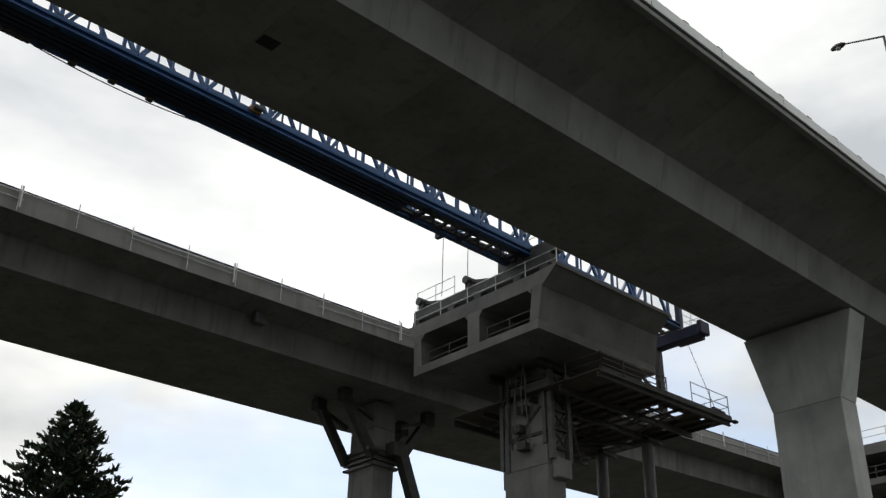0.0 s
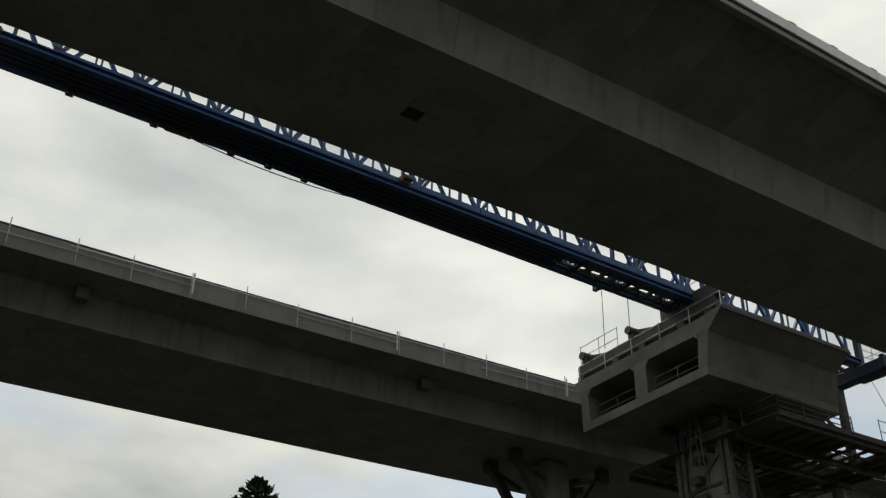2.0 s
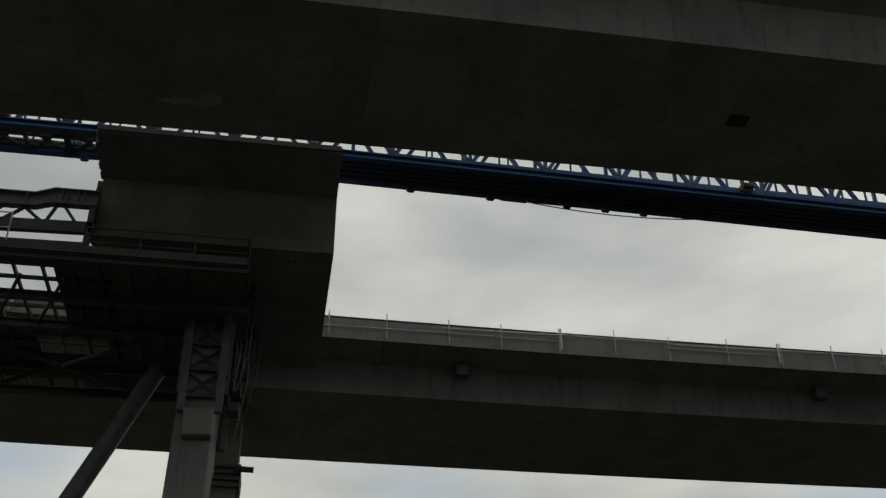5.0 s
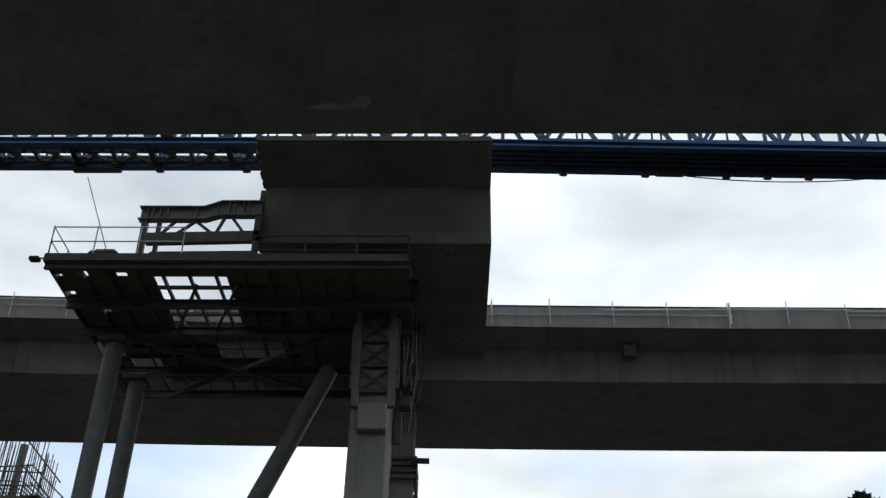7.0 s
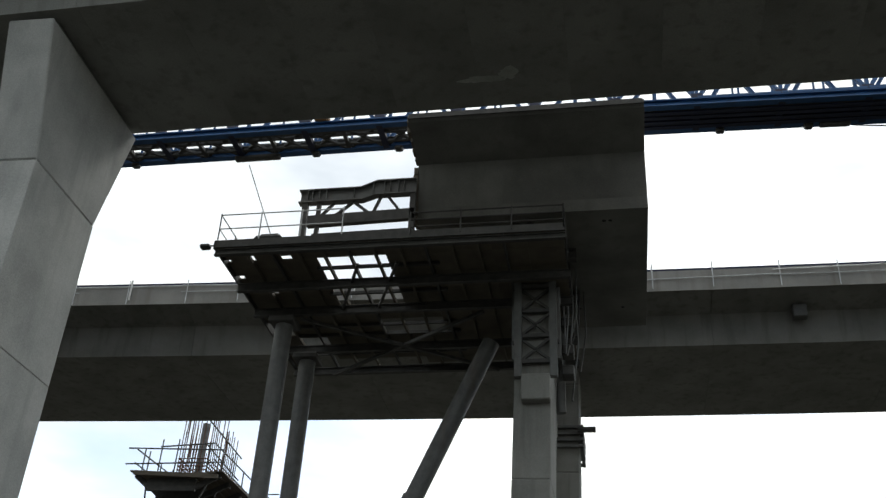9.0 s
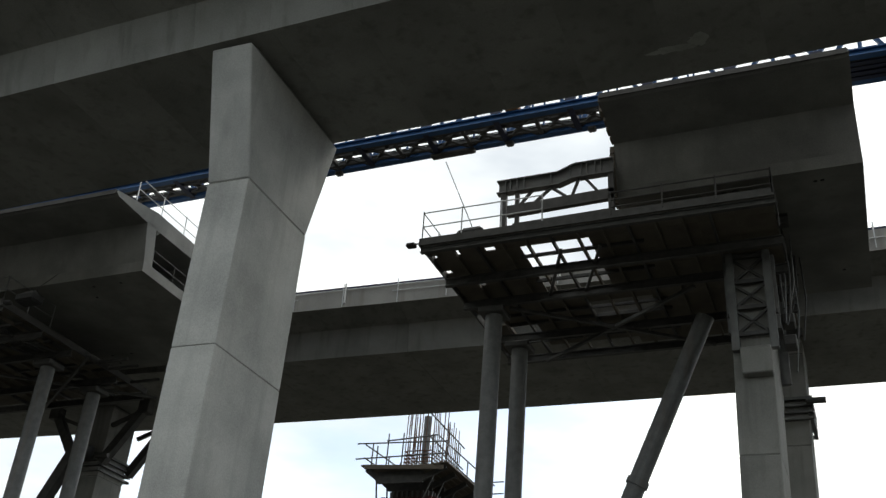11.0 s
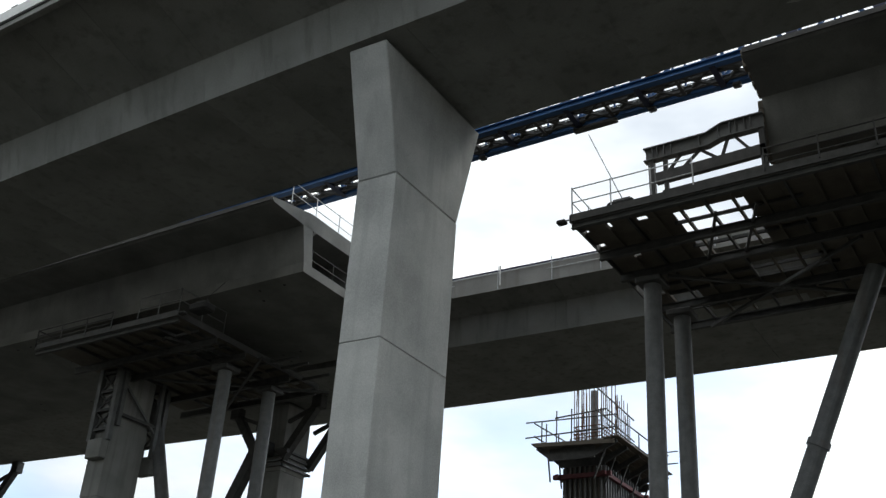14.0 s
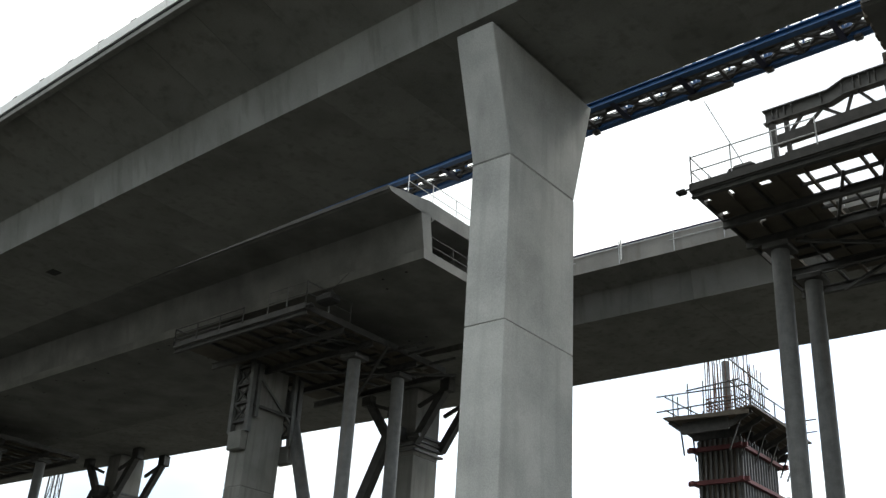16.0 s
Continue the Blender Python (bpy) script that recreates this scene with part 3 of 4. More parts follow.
PANEL_G = 3.0
n_pan = int((GX1 - GX0) / PANEL_G)
for y, nm in ((GN, "near"), (GF, "far")):
    for z, dz in ((GB + 0.16, 0.3), (GT, 0.34)):
        for xa, xb in ((GX0, GJ), (GJ, GX1)):
            gpart("chord", ibeam(B(), (xa, y, z), (xb, y, z), 0.3, dz, 0.05), M_BLUE, gantry)
for k in range(n_pan + 1):
    x = GX0 + k * PANEL_G
    for y in (GN, GF):
        gpart("truss_post", beam(B(), (x, y, GB + 0.3), (x, y, GT - 0.16), 0.13, 0.13), M_BLUE, gantry)
        if k < n_pan:
            a, b = ((x, GB + 0.3), (x + PANEL_G / 2, GT - 0.16))
            gpart("diagonal", beam(B(), (a[0], y, a[1]), (b[0], y, b[1]), 0.14, 0.14), M_BLUE, gantry)
            gpart("hanger", beam(B(), (x + PANEL_G * 0.5, y, GB + 0.3), (x + PANEL_G * 0.5, y, GT - 0.16), 0.07, 0.07), M_BLUE, gantry)
            gpart("diagonal", beam(B(), (b[0], y, b[1]), (x + PANEL_G, y, GB + 0.3), 0.14, 0.14), M_BLUE, gantry)
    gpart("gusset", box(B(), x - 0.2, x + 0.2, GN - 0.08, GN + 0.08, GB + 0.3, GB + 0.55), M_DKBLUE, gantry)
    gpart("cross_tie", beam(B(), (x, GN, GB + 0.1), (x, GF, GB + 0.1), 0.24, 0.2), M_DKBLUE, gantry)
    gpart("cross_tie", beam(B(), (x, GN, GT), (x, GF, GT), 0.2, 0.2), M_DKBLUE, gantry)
    solid = GJ <= x < 25.0
    if not solid and k < n_pan:
        for h in range(2):
            xa, xb = x + h * PANEL_G / 2, x + (h + 1) * PANEL_G / 2
            gpart("bracing", beam(B(), (xa, GN, GB + 0.1), (xb, GF, GB + 0.1), 0.1, 0.12), M_STEEL, gantry)
            gpart("bracing", beam(B(), (xa, GF, GB + 0.16), (xb, GN, GB + 0.16), 0.1, 0.12), M_STEEL, gantry)
            gpart("bracing", beam(B(), (xb, GN, GB + 0.1), (xb, GF, GB + 0.1), 0.14, 0.15), M_STEEL, gantry)
        gpart("batten_plate", box(B(), x + 0.1, x + 0.7, GN + 0.2, GN + 0.75, GB + 0.3, GB + 0.33), M_STEEL, gantry)
# deeper plated side over the level length
for k in range(16):
    xa = GJ + k * PANEL_G
    if xa > 1.0:
        top = GB + 0.38 + 0.2 * min(1.0, max(0.0, (xa - 4.0) / 18.0))
        gpart("side_plate", box(B(), xa + 0.02, min(xa + PANEL_G, GX1) - 0.02, GN - 0.16, GN + 0.1, GB + 0.31, top), M_BLUE, gantry)
# long stringers on the underside; a closed tray over the middle length
for k, y in enumerate((31.22, 31.5, 31.8, 32.1)):
    if k != 2:
        for xa, xb in ((GX0, GJ), (GJ, GX1)):
            gpart("stringer", ibeam(B(), (xa, y, GB + 0.14), (xb, y, GB + 0.14), 0.12, 0.2, 0.03), M_STEEL, gantry)
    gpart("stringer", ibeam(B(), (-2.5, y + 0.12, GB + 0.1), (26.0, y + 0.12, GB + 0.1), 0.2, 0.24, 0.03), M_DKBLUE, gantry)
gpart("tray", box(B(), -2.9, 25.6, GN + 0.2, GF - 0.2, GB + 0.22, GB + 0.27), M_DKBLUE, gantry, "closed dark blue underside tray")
gpart("walkway", box(B(), -2.9, 25.6, GF - 0.5, GF - 0.15, GB + 0.4, GB + 0.44), M_STEEL, gantry)
guard_rail(gantry, [gpoint(GX0, GF + 0.3, GB + 0.3), gpoint(GJ, GF + 0.3, GB + 0.3), gpoint(GX1, GF + 0.3, GB + 0.3)], 1.1, 2, M_GREYSTEEL, 3.0, 0.03)
for x in (3.9, 7.1, 10.25, 11.85, 13.45, -8.5, -11.9, -19.6):
    gpart("roller_pad", bevelled(box(B(), x - 0.16, x + 0.16, GF - 0.15, GF + 0.15, GB - 0.14, GB + 0.06), 0.05), M_STEEL, gantry)
gpart("hanging_plate", bevelled(box(B(), 7.5, 8.6, GF - 0.15, GF + 0.15, GB - 0.07, GB + 0.05), 0.04), M_STEEL, gantry)
gpart("hanging_plate", bevelled(box(B(), -15.3, -13.4, GF - 0.15, GF + 0.15, GB - 0.14, GB + 0.05), 0.04), M_STEEL, gantry)
for wx in (-11.3, 17.2):
    winch = gpart("winch", bevelled(box(B(), wx - 0.28, wx + 0.28, GN - 0.3, GN + 0.15, GB + 0.32, GB + 0.62), 0.06), M_ORANGE, gantry, "orange winch box")
    gpart("drum", tube(B(), (wx - 0.2, GN - 0.36, GB + 0.5), (wx + 0.2, GN - 0.36, GB + 0.5), 0.13, n=12), M_STEEL, winch)
# slack cable under the tray
pts = [Vector((8.7 + 6.9 * k / 14, GF + 0.12, GB - 0.2 * (1 - (2 * k / 14 - 1) ** 2))) for k in range(15)]
gpart("slack_cable", sweep(B(), pts, 0.025), M_BLACK, gantry, "slack black cable")
# legs on the tables
for x in (-5.6, -1.0, 36.0, 40.5, -44.0, -39.5):
    foot = 22.42 + rise(x)
    for y in (GN, GF):
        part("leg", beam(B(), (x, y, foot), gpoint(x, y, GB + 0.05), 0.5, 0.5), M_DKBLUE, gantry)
    part("leg_foot", bevelled(box(B(), x - 0.5, x + 0.5, GN - 0.5, GF + 0.5, foot, foot + 0.3), 0.04), M_STEEL, gantry)
# hanger outrigger over the second table
gpart("outrigger", beam(B(), (33.7, GN, 28.4), (33.7, 38.2, 28.4), 0.25, 0.3), M_DKBLUE, gantry)
gpart("outrigger_post", beam(B(), (33.7, GF, GT), (33.7, GF, 28.4), 0.2, 0.2), M_DKBLUE, gantry)
for y in (37.6, 35.6):
    gpart("hanger_wire", tube(B(), (33.7, y, 24.5), (33.7, y, 28.4), 0.022, n=5), M_STEEL, gantry)
# end frame, crossbeam and hand wheel cage at the end of the gantry
gpart("end_post", beam(B(), (GX1, GN, GB), (GX1, GN, GT), 0.3, 0.3), M_DKBLUE, gantry)
guard_rail(gantry, [gpoint(GX1 + 0.2, GN, GB + 0.2), gpoint(GX1 + 2.2, GN, GB + 0.2), gpoint(GX1 + 2.2, GF, GB + 0.2)], 1.3, 3, M_GALV, 1.0)
gpart("end_platform", box(B(), GX1, GX1 + 2.3, GN - 0.1, GF + 0.1, GB + 0.05, GB + 0.18), M_STEEL, gantry)


# ---- falsework platforms hung on the piers and propped by posts ----
def falsework(xc, s, length, post_at, rail_to, zt=18.35):
    """Timber and steel working platform beside a pier; s: the side it reaches out to."""
    X = lambda a: xc + s * a
    t = thing("falsework_platform", (X(length / 2), 34, 17.5), "dark steel and plywood falsework platform on tubular posts", "scaffold platform", "falsework platforms")
    def bx(a, b, y0, y1, z0, z1):
        return box(B(), min(X(a), X(b)), max(X(a), X(b)), y0, y1, z0, z1)
    for y in (29.15, 31.6, 33.6, 36.9, 39.05):
        deep = 0.22 if y < 30 else 0.32
        part("main_beam", ibeam(B(), (X(-1.3), y, zt - 0.25 - deep / 2), (X(length), y, zt - 0.25 - deep / 2), 0.18, deep, 0.03), M_STEEL, t)
    k = 0
    a = 0.8
    while a < length - 0.2:
        part("joist", beam(B(), (X(a), 29.05, zt - 0.16), (X(a), 39.2, zt - 0.16), 0.08, 0.15), M_PLY if k % 3 else M_STEEL, t)
        a += 0.9
        k += 1
    part("toe_board", bx(-1.3, length, 29.0, 29.06, zt - 0.22, zt + 0.06), M_STEEL, t)
    part("end_board", bx(length - 0.03, length + 0.03, 29.0, 39.2, zt - 0.25, zt + 0.05), M_STEEL, t)
    # plywood sheets; some bays are open
    r = random.Random(int(xc * 10) + 77)
    rows = [29.1, 30.3, 31.55, 32.75, 33.9, 35.1, 36.3, 37.5, 38.6, 39.2]
    cols = [-1.2 + 1.24 * i for i in range(int((length + 1.2) / 1.24) + 1)] + [length]
    for i, (c0, c1) in enumerate(zip(cols, cols[1:])):
        for j, (y0, y1) in enumerate(zip(rows, rows[1:])):
            centre = (c0 + c1) / 2
            opening = (4.6 < centre < 7.4 and 1 <= j <= 3) or (centre > 3.0 and j >= 5 and r.random() < 0.3) or (centre > 9.5 and j == 3 and r.random() < 0.5)
            if not opening and centre > 7.8 and j < 3 and c1 - c0 > 0.7 and r.random() < 0.35:
                # a cut-out left at one corner of the sheet
                cut, deep = r.uniform(0.2, 0.4), r.uniform(0.15, 0.35)
                part("plywood_sheet", bx(c0 + 0.003, c1 - cut, y0 + 0.003, y1 - 0.003, zt - 0.065, zt - 0.035), M_PLY, t)
                part("plywood_strip", bx(c1 - cut, c1 - 0.003, y0 + 0.003, y1 - deep, zt - 0.065, zt - 0.036), M_PLY, t)
            elif not opening and c1 - c0 > 0.1:
                part("plywood_sheet", bx(c0 + 0.003, c1 - 0.003, y0 + 0.003, y1 - 0.003, zt - 0.065, zt - 0.035 + r.uniform(0, 0.02)), M_PLY, t)
    for yb in (30.9, 31.9, 32.8, 35.4, 36.2, 37.9):
        part("bearer", beam(B(), (X(3.2), yb, zt - 0.14), (X(9.8 if yb > 34 else 7.6), yb, zt - 0.14), 0.09, 0.12), M_STEEL, t)
    for a0, a1 in ((4.6, 6.0), (6.0, 7.4)):
        part("diagonal_tie", beam(B(), (X(a0), 30.4, zt - 0.35), (X(a1), 33.8, zt - 0.35), 0.1), M_STEEL, t)
    part("diagonal_tie", beam(B(), (X(2.0), 33.8, zt - 0.6), (X(9.0), 39.0, zt - 0.6), 0.12), M_STEEL, t)
    part("diagonal_tie", beam(B(), (X(9.0), 33.8, zt - 0.6), (X(2.0), 39.0, zt - 0.6), 0.12), M_STEEL, t)
    # guard rails
    guard_rail(t, [(X(length - 0.05), 32.0, zt), (X(length - 0.05), 29.08, zt), (X(rail_to), 29.08, zt)], 1.15, 2, M_GALV if xc > -10 else M_GREYSTEEL, 1.7, 0.026)
    guard_rail(t, [(X(3.9), 28.98, zt - 0.1), (X(-1.25), 28.98, zt - 0.1)], 0.85, 3, M_STEEL, 1.7, 0.03)
    guard_rail(t, [(X(-1.25), 28.98, zt - 0.1), (X(-1.25), 31.2, zt - 0.1)], 0.85, 2, M_STEEL, 1.6, 0.03)
    # hoist and flood lamp
    hoist = part("hoist", bevelled(bx(8.5, 9.5, 29.2, 29.9, zt - 0.02, zt + 0.35), 0.08), M_BLACK, t, "dark tarpaulin-wrapped hoist")
    part("hoist_drum", tube(B(), (X(8.7), 29.5, zt + 0.36), (X(9.3), 29.5, zt + 0.36), 0.16, n=10), M_STEEL, hoist)
    part("hoist_cable", tube(B(), (X(8.95), 29.5, zt + 0.4), (X(11.5), GF, GB - 0.35), 0.018, n=5), M_STEEL, t)
    lamp = part("flood_lamp", bevelled(bx(length + 0.15, length + 0.5, 28.88, 29.15, zt - 0.25, zt - 0.1), 0.04), M_BLACK, t, "dark flood lamp on a short arm")
    part("lamp_arm", tube(B(), (X(length), 29.05, zt - 0.12), (X(length + 0.2), 29.0, zt - 0.15), 0.03, n=6), M_STEEL, lamp)
    return t


def props(xc, s, post_at, foot, head=1.6):
    """Two upright tube posts and a raking tube under a platform."""
    for y in (33.7, 36.95):
        x = xc + s * post_at
        top = 17.58 + rise(x)
        t = thing("tube_post", (x, y, -1.6), "tall grey tubular steel post under the platform", "prop", "tube posts", base=LEVEL)
        part("shaft", tube(B(), (x, y, -1.5), (x, y, top - 0.15), 0.33, n=20), M_GREYSTEEL, t, smooth=False)
        part("head_plate", bevelled(box(B(), x - 0.5, x + 0.5, y - 0.5, y + 0.5, top - 0.18, top + 0.06), 0.03), M_STEEL, t)
        part("base_plate", bevelled(box(B(), x - 0.6, x + 0.6, y - 0.6, y + 0.6, -1.6, -1.5), 0.03), M_STEEL, t)
    p = Vector((xc + s * head, 36.0, 17.5 + rise(xc)))
    q = Vector((xc + s * foot, 36.0, -1.6))
    t = thing("raking_tube", q, "grey raking tubular steel prop leaning on the pier", "prop", "raking tubes", base=LEVEL)
    part("shaft", tube(B(), q, p, 0.34, n=20), M_GREYSTEEL, t)
    m = p.lerp(q, 0.33)
    d = (q - p).normalized()
    part("sleeve", tube(B(), m - d * 0.12, m + d * 0.12, 0.4, n=20), M_GREYSTEEL, t)
    part("shoe", bevelled(box(B(), q.x - 0.7, q.x + 0.7, 35.3, 36.7, -1.6, -1.2), 0.05), M_OLD, t)


def head_frame(xc, s):
    """Channel legs with cross bracing clamped to the pier's head."""
    dz = rise(xc)
    t = thing("pier_head_frame", (xc, 32.85, 14.6), "grey steel channel frame with cross bracing clamped to the pier head", "steel frame", "pier head frames")
    for y in (32.8, 36.1):
        for x in (xc - 0.62, xc + 0.62):
            part("channel_leg", beam(B(), (x, y, 14.6), (x, y, 19.2), 0.26, 0.26), M_GREYSTEEL, t)
        for k in range(4):
            z = 15.2 + k * 0.98
            part("cross_brace", beam(B(), (xc - 0.55, y, z), (xc + 0.55, y, z + 0.9), 0.09), M_STEEL, t)
            part("cross_brace", beam(B(), (xc + 0.55, y, z), (xc - 0.55, y, z + 0.9), 0.09), M_STEEL, t)
            part("batten", beam(B(), (xc - 0.6, y, z), (xc + 0.6, y, z), 0.14), M_STEEL, t)
        part("bearing_block", bevelled(box(B(), xc - 0.5, xc + 0.5, y - 0.25, y + 0.2, 13.7, 14.65), 0.04), M_OLD, t)
    for x in (xc - 0.75, xc + 0.75):
        part("side_channel", beam(B(), (x, 33.1, 15.4), (x, 33.1, 18.2), 0.22, 0.22), M_GREYSTEEL, t)
        part("side_channel", beam(B(), (x, 35.6, 14.4), (x, 35.6, 19.0), 0.22, 0.22), M_GREYSTEEL, t)
        part("side_tie", beam(B(), (x, 33.1, 17.6), (x, 35.6, 15.6), 0.12), M_GREYSTEEL, t)
        part("side_tie", beam(B(), (x, 32.9, 16.0), (x, 35.7, 16.0), 0.14), M_STEEL, t)
        part("side_tie", beam(B(), (x, 32.9, 18.9), (x, 35.7, 18.9), 0.2), M_STEEL, t)
    r = random.Random(int(xc * 7) + 500)
    for k in range(9):
        xa = xc - s * r.uniform(0.85, 1.7)
        ya = r.uniform(33.3, 36.3)
        xb, yb, zb = xa + s * r.uniform(-0.1, 0.45), ya + r.uniform(-0.3, 0.3), r.uniform(14.6, 17.0)
        mid = Vector(((xa + xb) / 2 - s * r.uniform(0.0, 0.2), (ya + yb) / 2, (19.3 + zb) / 2))
        part("hanging_strand", sweep(B(), [Vector((xa, ya, 19.55)), mid, Vector((xb, yb, zb))], 0.035), M_GREYSTEEL if k % 3 else M_STEEL, t)
    for k in range(5):
        z = 15.2 + k * 0.95
        part("anchor_box", bevelled(box(B(), xc - s * 1.05 - 0.22, xc - s * 1.05 + 0.22, 34.0 + 0.3 * (k % 2), 34.6 + 0.3 * (k % 2), z, z + 0.4), 0.04), M_STEEL, t)
    part("cap_beam", ibeam(B(), (xc - 1.5, 32.8, 19.38), (xc + 1.5, 32.8, 19.38), 0.35, 0.4, 0.04), M_STEEL, t)
    part("cap_beam", ibeam(B(), (xc - 1.5, 36.1, 19.38), (xc + 1.5, 36.1, 19.38), 0.35, 0.4, 0.04), M_STEEL, t)


for xc, s, length, post_at, rail_to, foot, head, zt in ((-3.07, -1, 10.78, 9.5, 6.3, 9.9, 1.9, 18.35), (37.4, 1, 9.6, 8.4, 6.2, 10.5, 1.6, 18.12), (-40.9, 1, 8.1, 6.95, 5.5, 6.5, 0.0, 18.42)):
    falsework(xc, s, length, post_at, rail_to, zt)
    props(xc, s, post_at, foot, head)
    head_frame(xc, s)
head_frame(75.5, 1)
props(-79.0, 1, 12.6, 11.0)
falsework(-79.0, 1, 13.4, 12.6, 6.0)
head_frame(-79.0, 1)

# stepped girder and lattice on the first platform
girder = thing("stepped_girder", (-9.0, 29.6, 18.35), "grey steel plate girder with stiffeners on a lattice trestle", "steel girder")
prof = [(-11.15, 20.15), (-11.15, 20.62), (-8.95, 20.62), (-8.35, 20.86), (-6.97, 20.86), (-6.97, 20.32), (-8.4, 20.32), (-8.9, 20.15)]
bm = B()
f0 = [bm.verts.new((x, 29.58, z)) for x, z in prof]
f1 = [bm.verts.new((x, 29.63, z)) for x, z in prof]
for i in range(len(prof)):
    bm.faces.new((f0[i], f0[(i + 1) % len(prof)], f1[(i + 1) % len(prof)], f1[i]))
bm.faces.new(f0[::-1])
bm.faces.new(f1)
part("web_plate", bm, M_GREYSTEEL, girder)
for a, b in (((-11.2, 20.64), (-8.95, 20.64)), ((-8.95, 20.64), (-8.35, 20.88)), ((-8.35, 20.88), (-6.97, 20.88)), ((-11.2, 20.14), (-8.9, 20.14)), ((-8.9, 20.14), (-8.4, 20.31)), ((-8.4, 20.31), (-6.97, 20.31))):
    part("flange_plate", beam(B(), (a[0], 29.6, a[1]), (b[0], 29.6, b[1]), 0.3, 0.04), M_GREYSTEEL, girder)
for x in (-10.88, -10.7, -10.45, -10.2, -9.2, -8.5, -8.1, -7.9, -7.6, -7.4):
    part("stiffener", box(B(), x - 0.012, x + 0.012, 29.47, 29.74, 20.18 if x < -8.6 else 20.33, 20.62 if x < -8.6 else 20.86), M_GREYSTEEL, girder)
part("trestle_post", beam(B(), (-10.95, 29.6, 18.35), (-10.95, 29.6, 20.13), 0.2, 0.2), M_STEEL, girder)
part("trestle_post", beam(B(), (-10.45, 29.6, 18.35), (-10.45, 29.6, 20.13), 0.14, 0.14), M_STEEL, girder)
part("trestle_post", beam(B(), (-7.06, 29.6, 18.35), (-7.06, 29.6, 20.3), 0.2, 0.2), M_STEEL, girder)
part("lower_chord", beam(B(), (-10.8, 29.6, 19.35), (-6.97, 29.6, 19.45), 0.2, 0.42), M_STEEL, girder)
for a, b in (((-10.4, 19.5), (-9.9, 20.1)), ((-9.9, 19.5), (-9.2, 20.1)), ((-9.2, 20.1), (-8.5, 19.5)), ((-8.5, 19.5), (-8.2, 20.3)), ((-8.0, 20.3), (-7.5, 19.6))):
    part("lattice_bar", beam(B(), (a[0], 29.6, a[1]), (b[0], 29.6, b[1]), 0.09), M_STEEL, girder)
part("bottom_rail", beam(B(), (-10.6, 29.6, 18.75), (-6.97, 29.6, 18.8), 0.12, 0.14), M_STEEL, girder)

# blue cross beam on a post at the end of the second table
cross = thing("blue_crossbeam", (44.7, 32.0, 18.12), "dark blue steel crossbeam on a strutted post", "steel beam")
part("beam", bevelled(box(B(), 44.4, 45.05, 28.7, 34.4, 22.1, 22.8), 0.05), M_DKBLUE, cross)
part("beam_end", bevelled(box(B(), 44.3, 45.15, 28.5, 28.75, 22.15, 22.9), 0.04), M_DKBLUE, cross)
for y in (31.7, 33.2):
    part("post", beam(B(), (44.7, y, 18.12), (44.7, y, 22.12), 0.42, 0.3), M_STEEL, cross)
part("strut", beam(B(), (44.7, 31.7, 19.2), (44.7, 33.2, 21.4), 0.16), M_STEEL, cross)
part("strut", beam(B(), (44.7, 33.2, 19.2), (44.7, 34.6, 20.6), 0.3), M_STEEL, cross)

# ---- pier under construction, beyond the far viaduct ----
new_pier = thing("pier_under_construction", (-27.1, 61.3, -1.6), "unfinished concrete pier in ribbed formwork with red walers", "pier", base=LEVEL)
px0, px1, py0, py1, ptop = -27.9, -25.2, 58.3, 64.0, 18.0
part("pier_shaft", box(B(), px0 + 0.25, px1 - 0.25, py0 + 0.25, py1 - 0.25, -1.6, 17.6), M_OLD, new_pier)
part("shutter_panel", box(B(), px0 + 0.1, px1 - 0.1, py0 + 0.1, py1 - 0.1, 9.0, ptop), M_PLY, new_pier, "plywood shutter")
k = 0
while px0 + 0.15 + k * 0.34 < px1:
    x = px0 + 0.15 + k * 0.34
    for y in (py0, py1):
        part("soldier", box(B(), x - 0.06, x + 0.06, y - 0.1, y + 0.1, 9.2, ptop), M_GREYSTEEL, new_pier)
    k += 1
k = 0
while py0 + 0.15 + k * 0.4 < py1:
    y = py0 + 0.15 + k * 0.4
    for x in (px0, px1):
        part("soldier", box(B(), x - 0.1, x + 0.1, y - 0.06, y + 0.06, 9.2, ptop), M_GREYSTEEL, new_pier)
    k += 1
for z in (11.0, 13.1, 15.2, 17.25):
    for y in (py0 - 0.22, py1 + 0.22):
        part("waler", box(B(), px0 - 0.6, px1 + 0.6, y - 0.12, y + 0.12, z, z + 0.26), M_RED, new_pier, "red steel waler")
    for x in (px0 - 0.22, px1 + 0.22):
        part("waler", box(B(), x - 0.12, x + 0.12, py0 - 0.6, py1 + 0.6, z + 0.02, z + 0.24), M_RED, new_pier, "red steel waler")
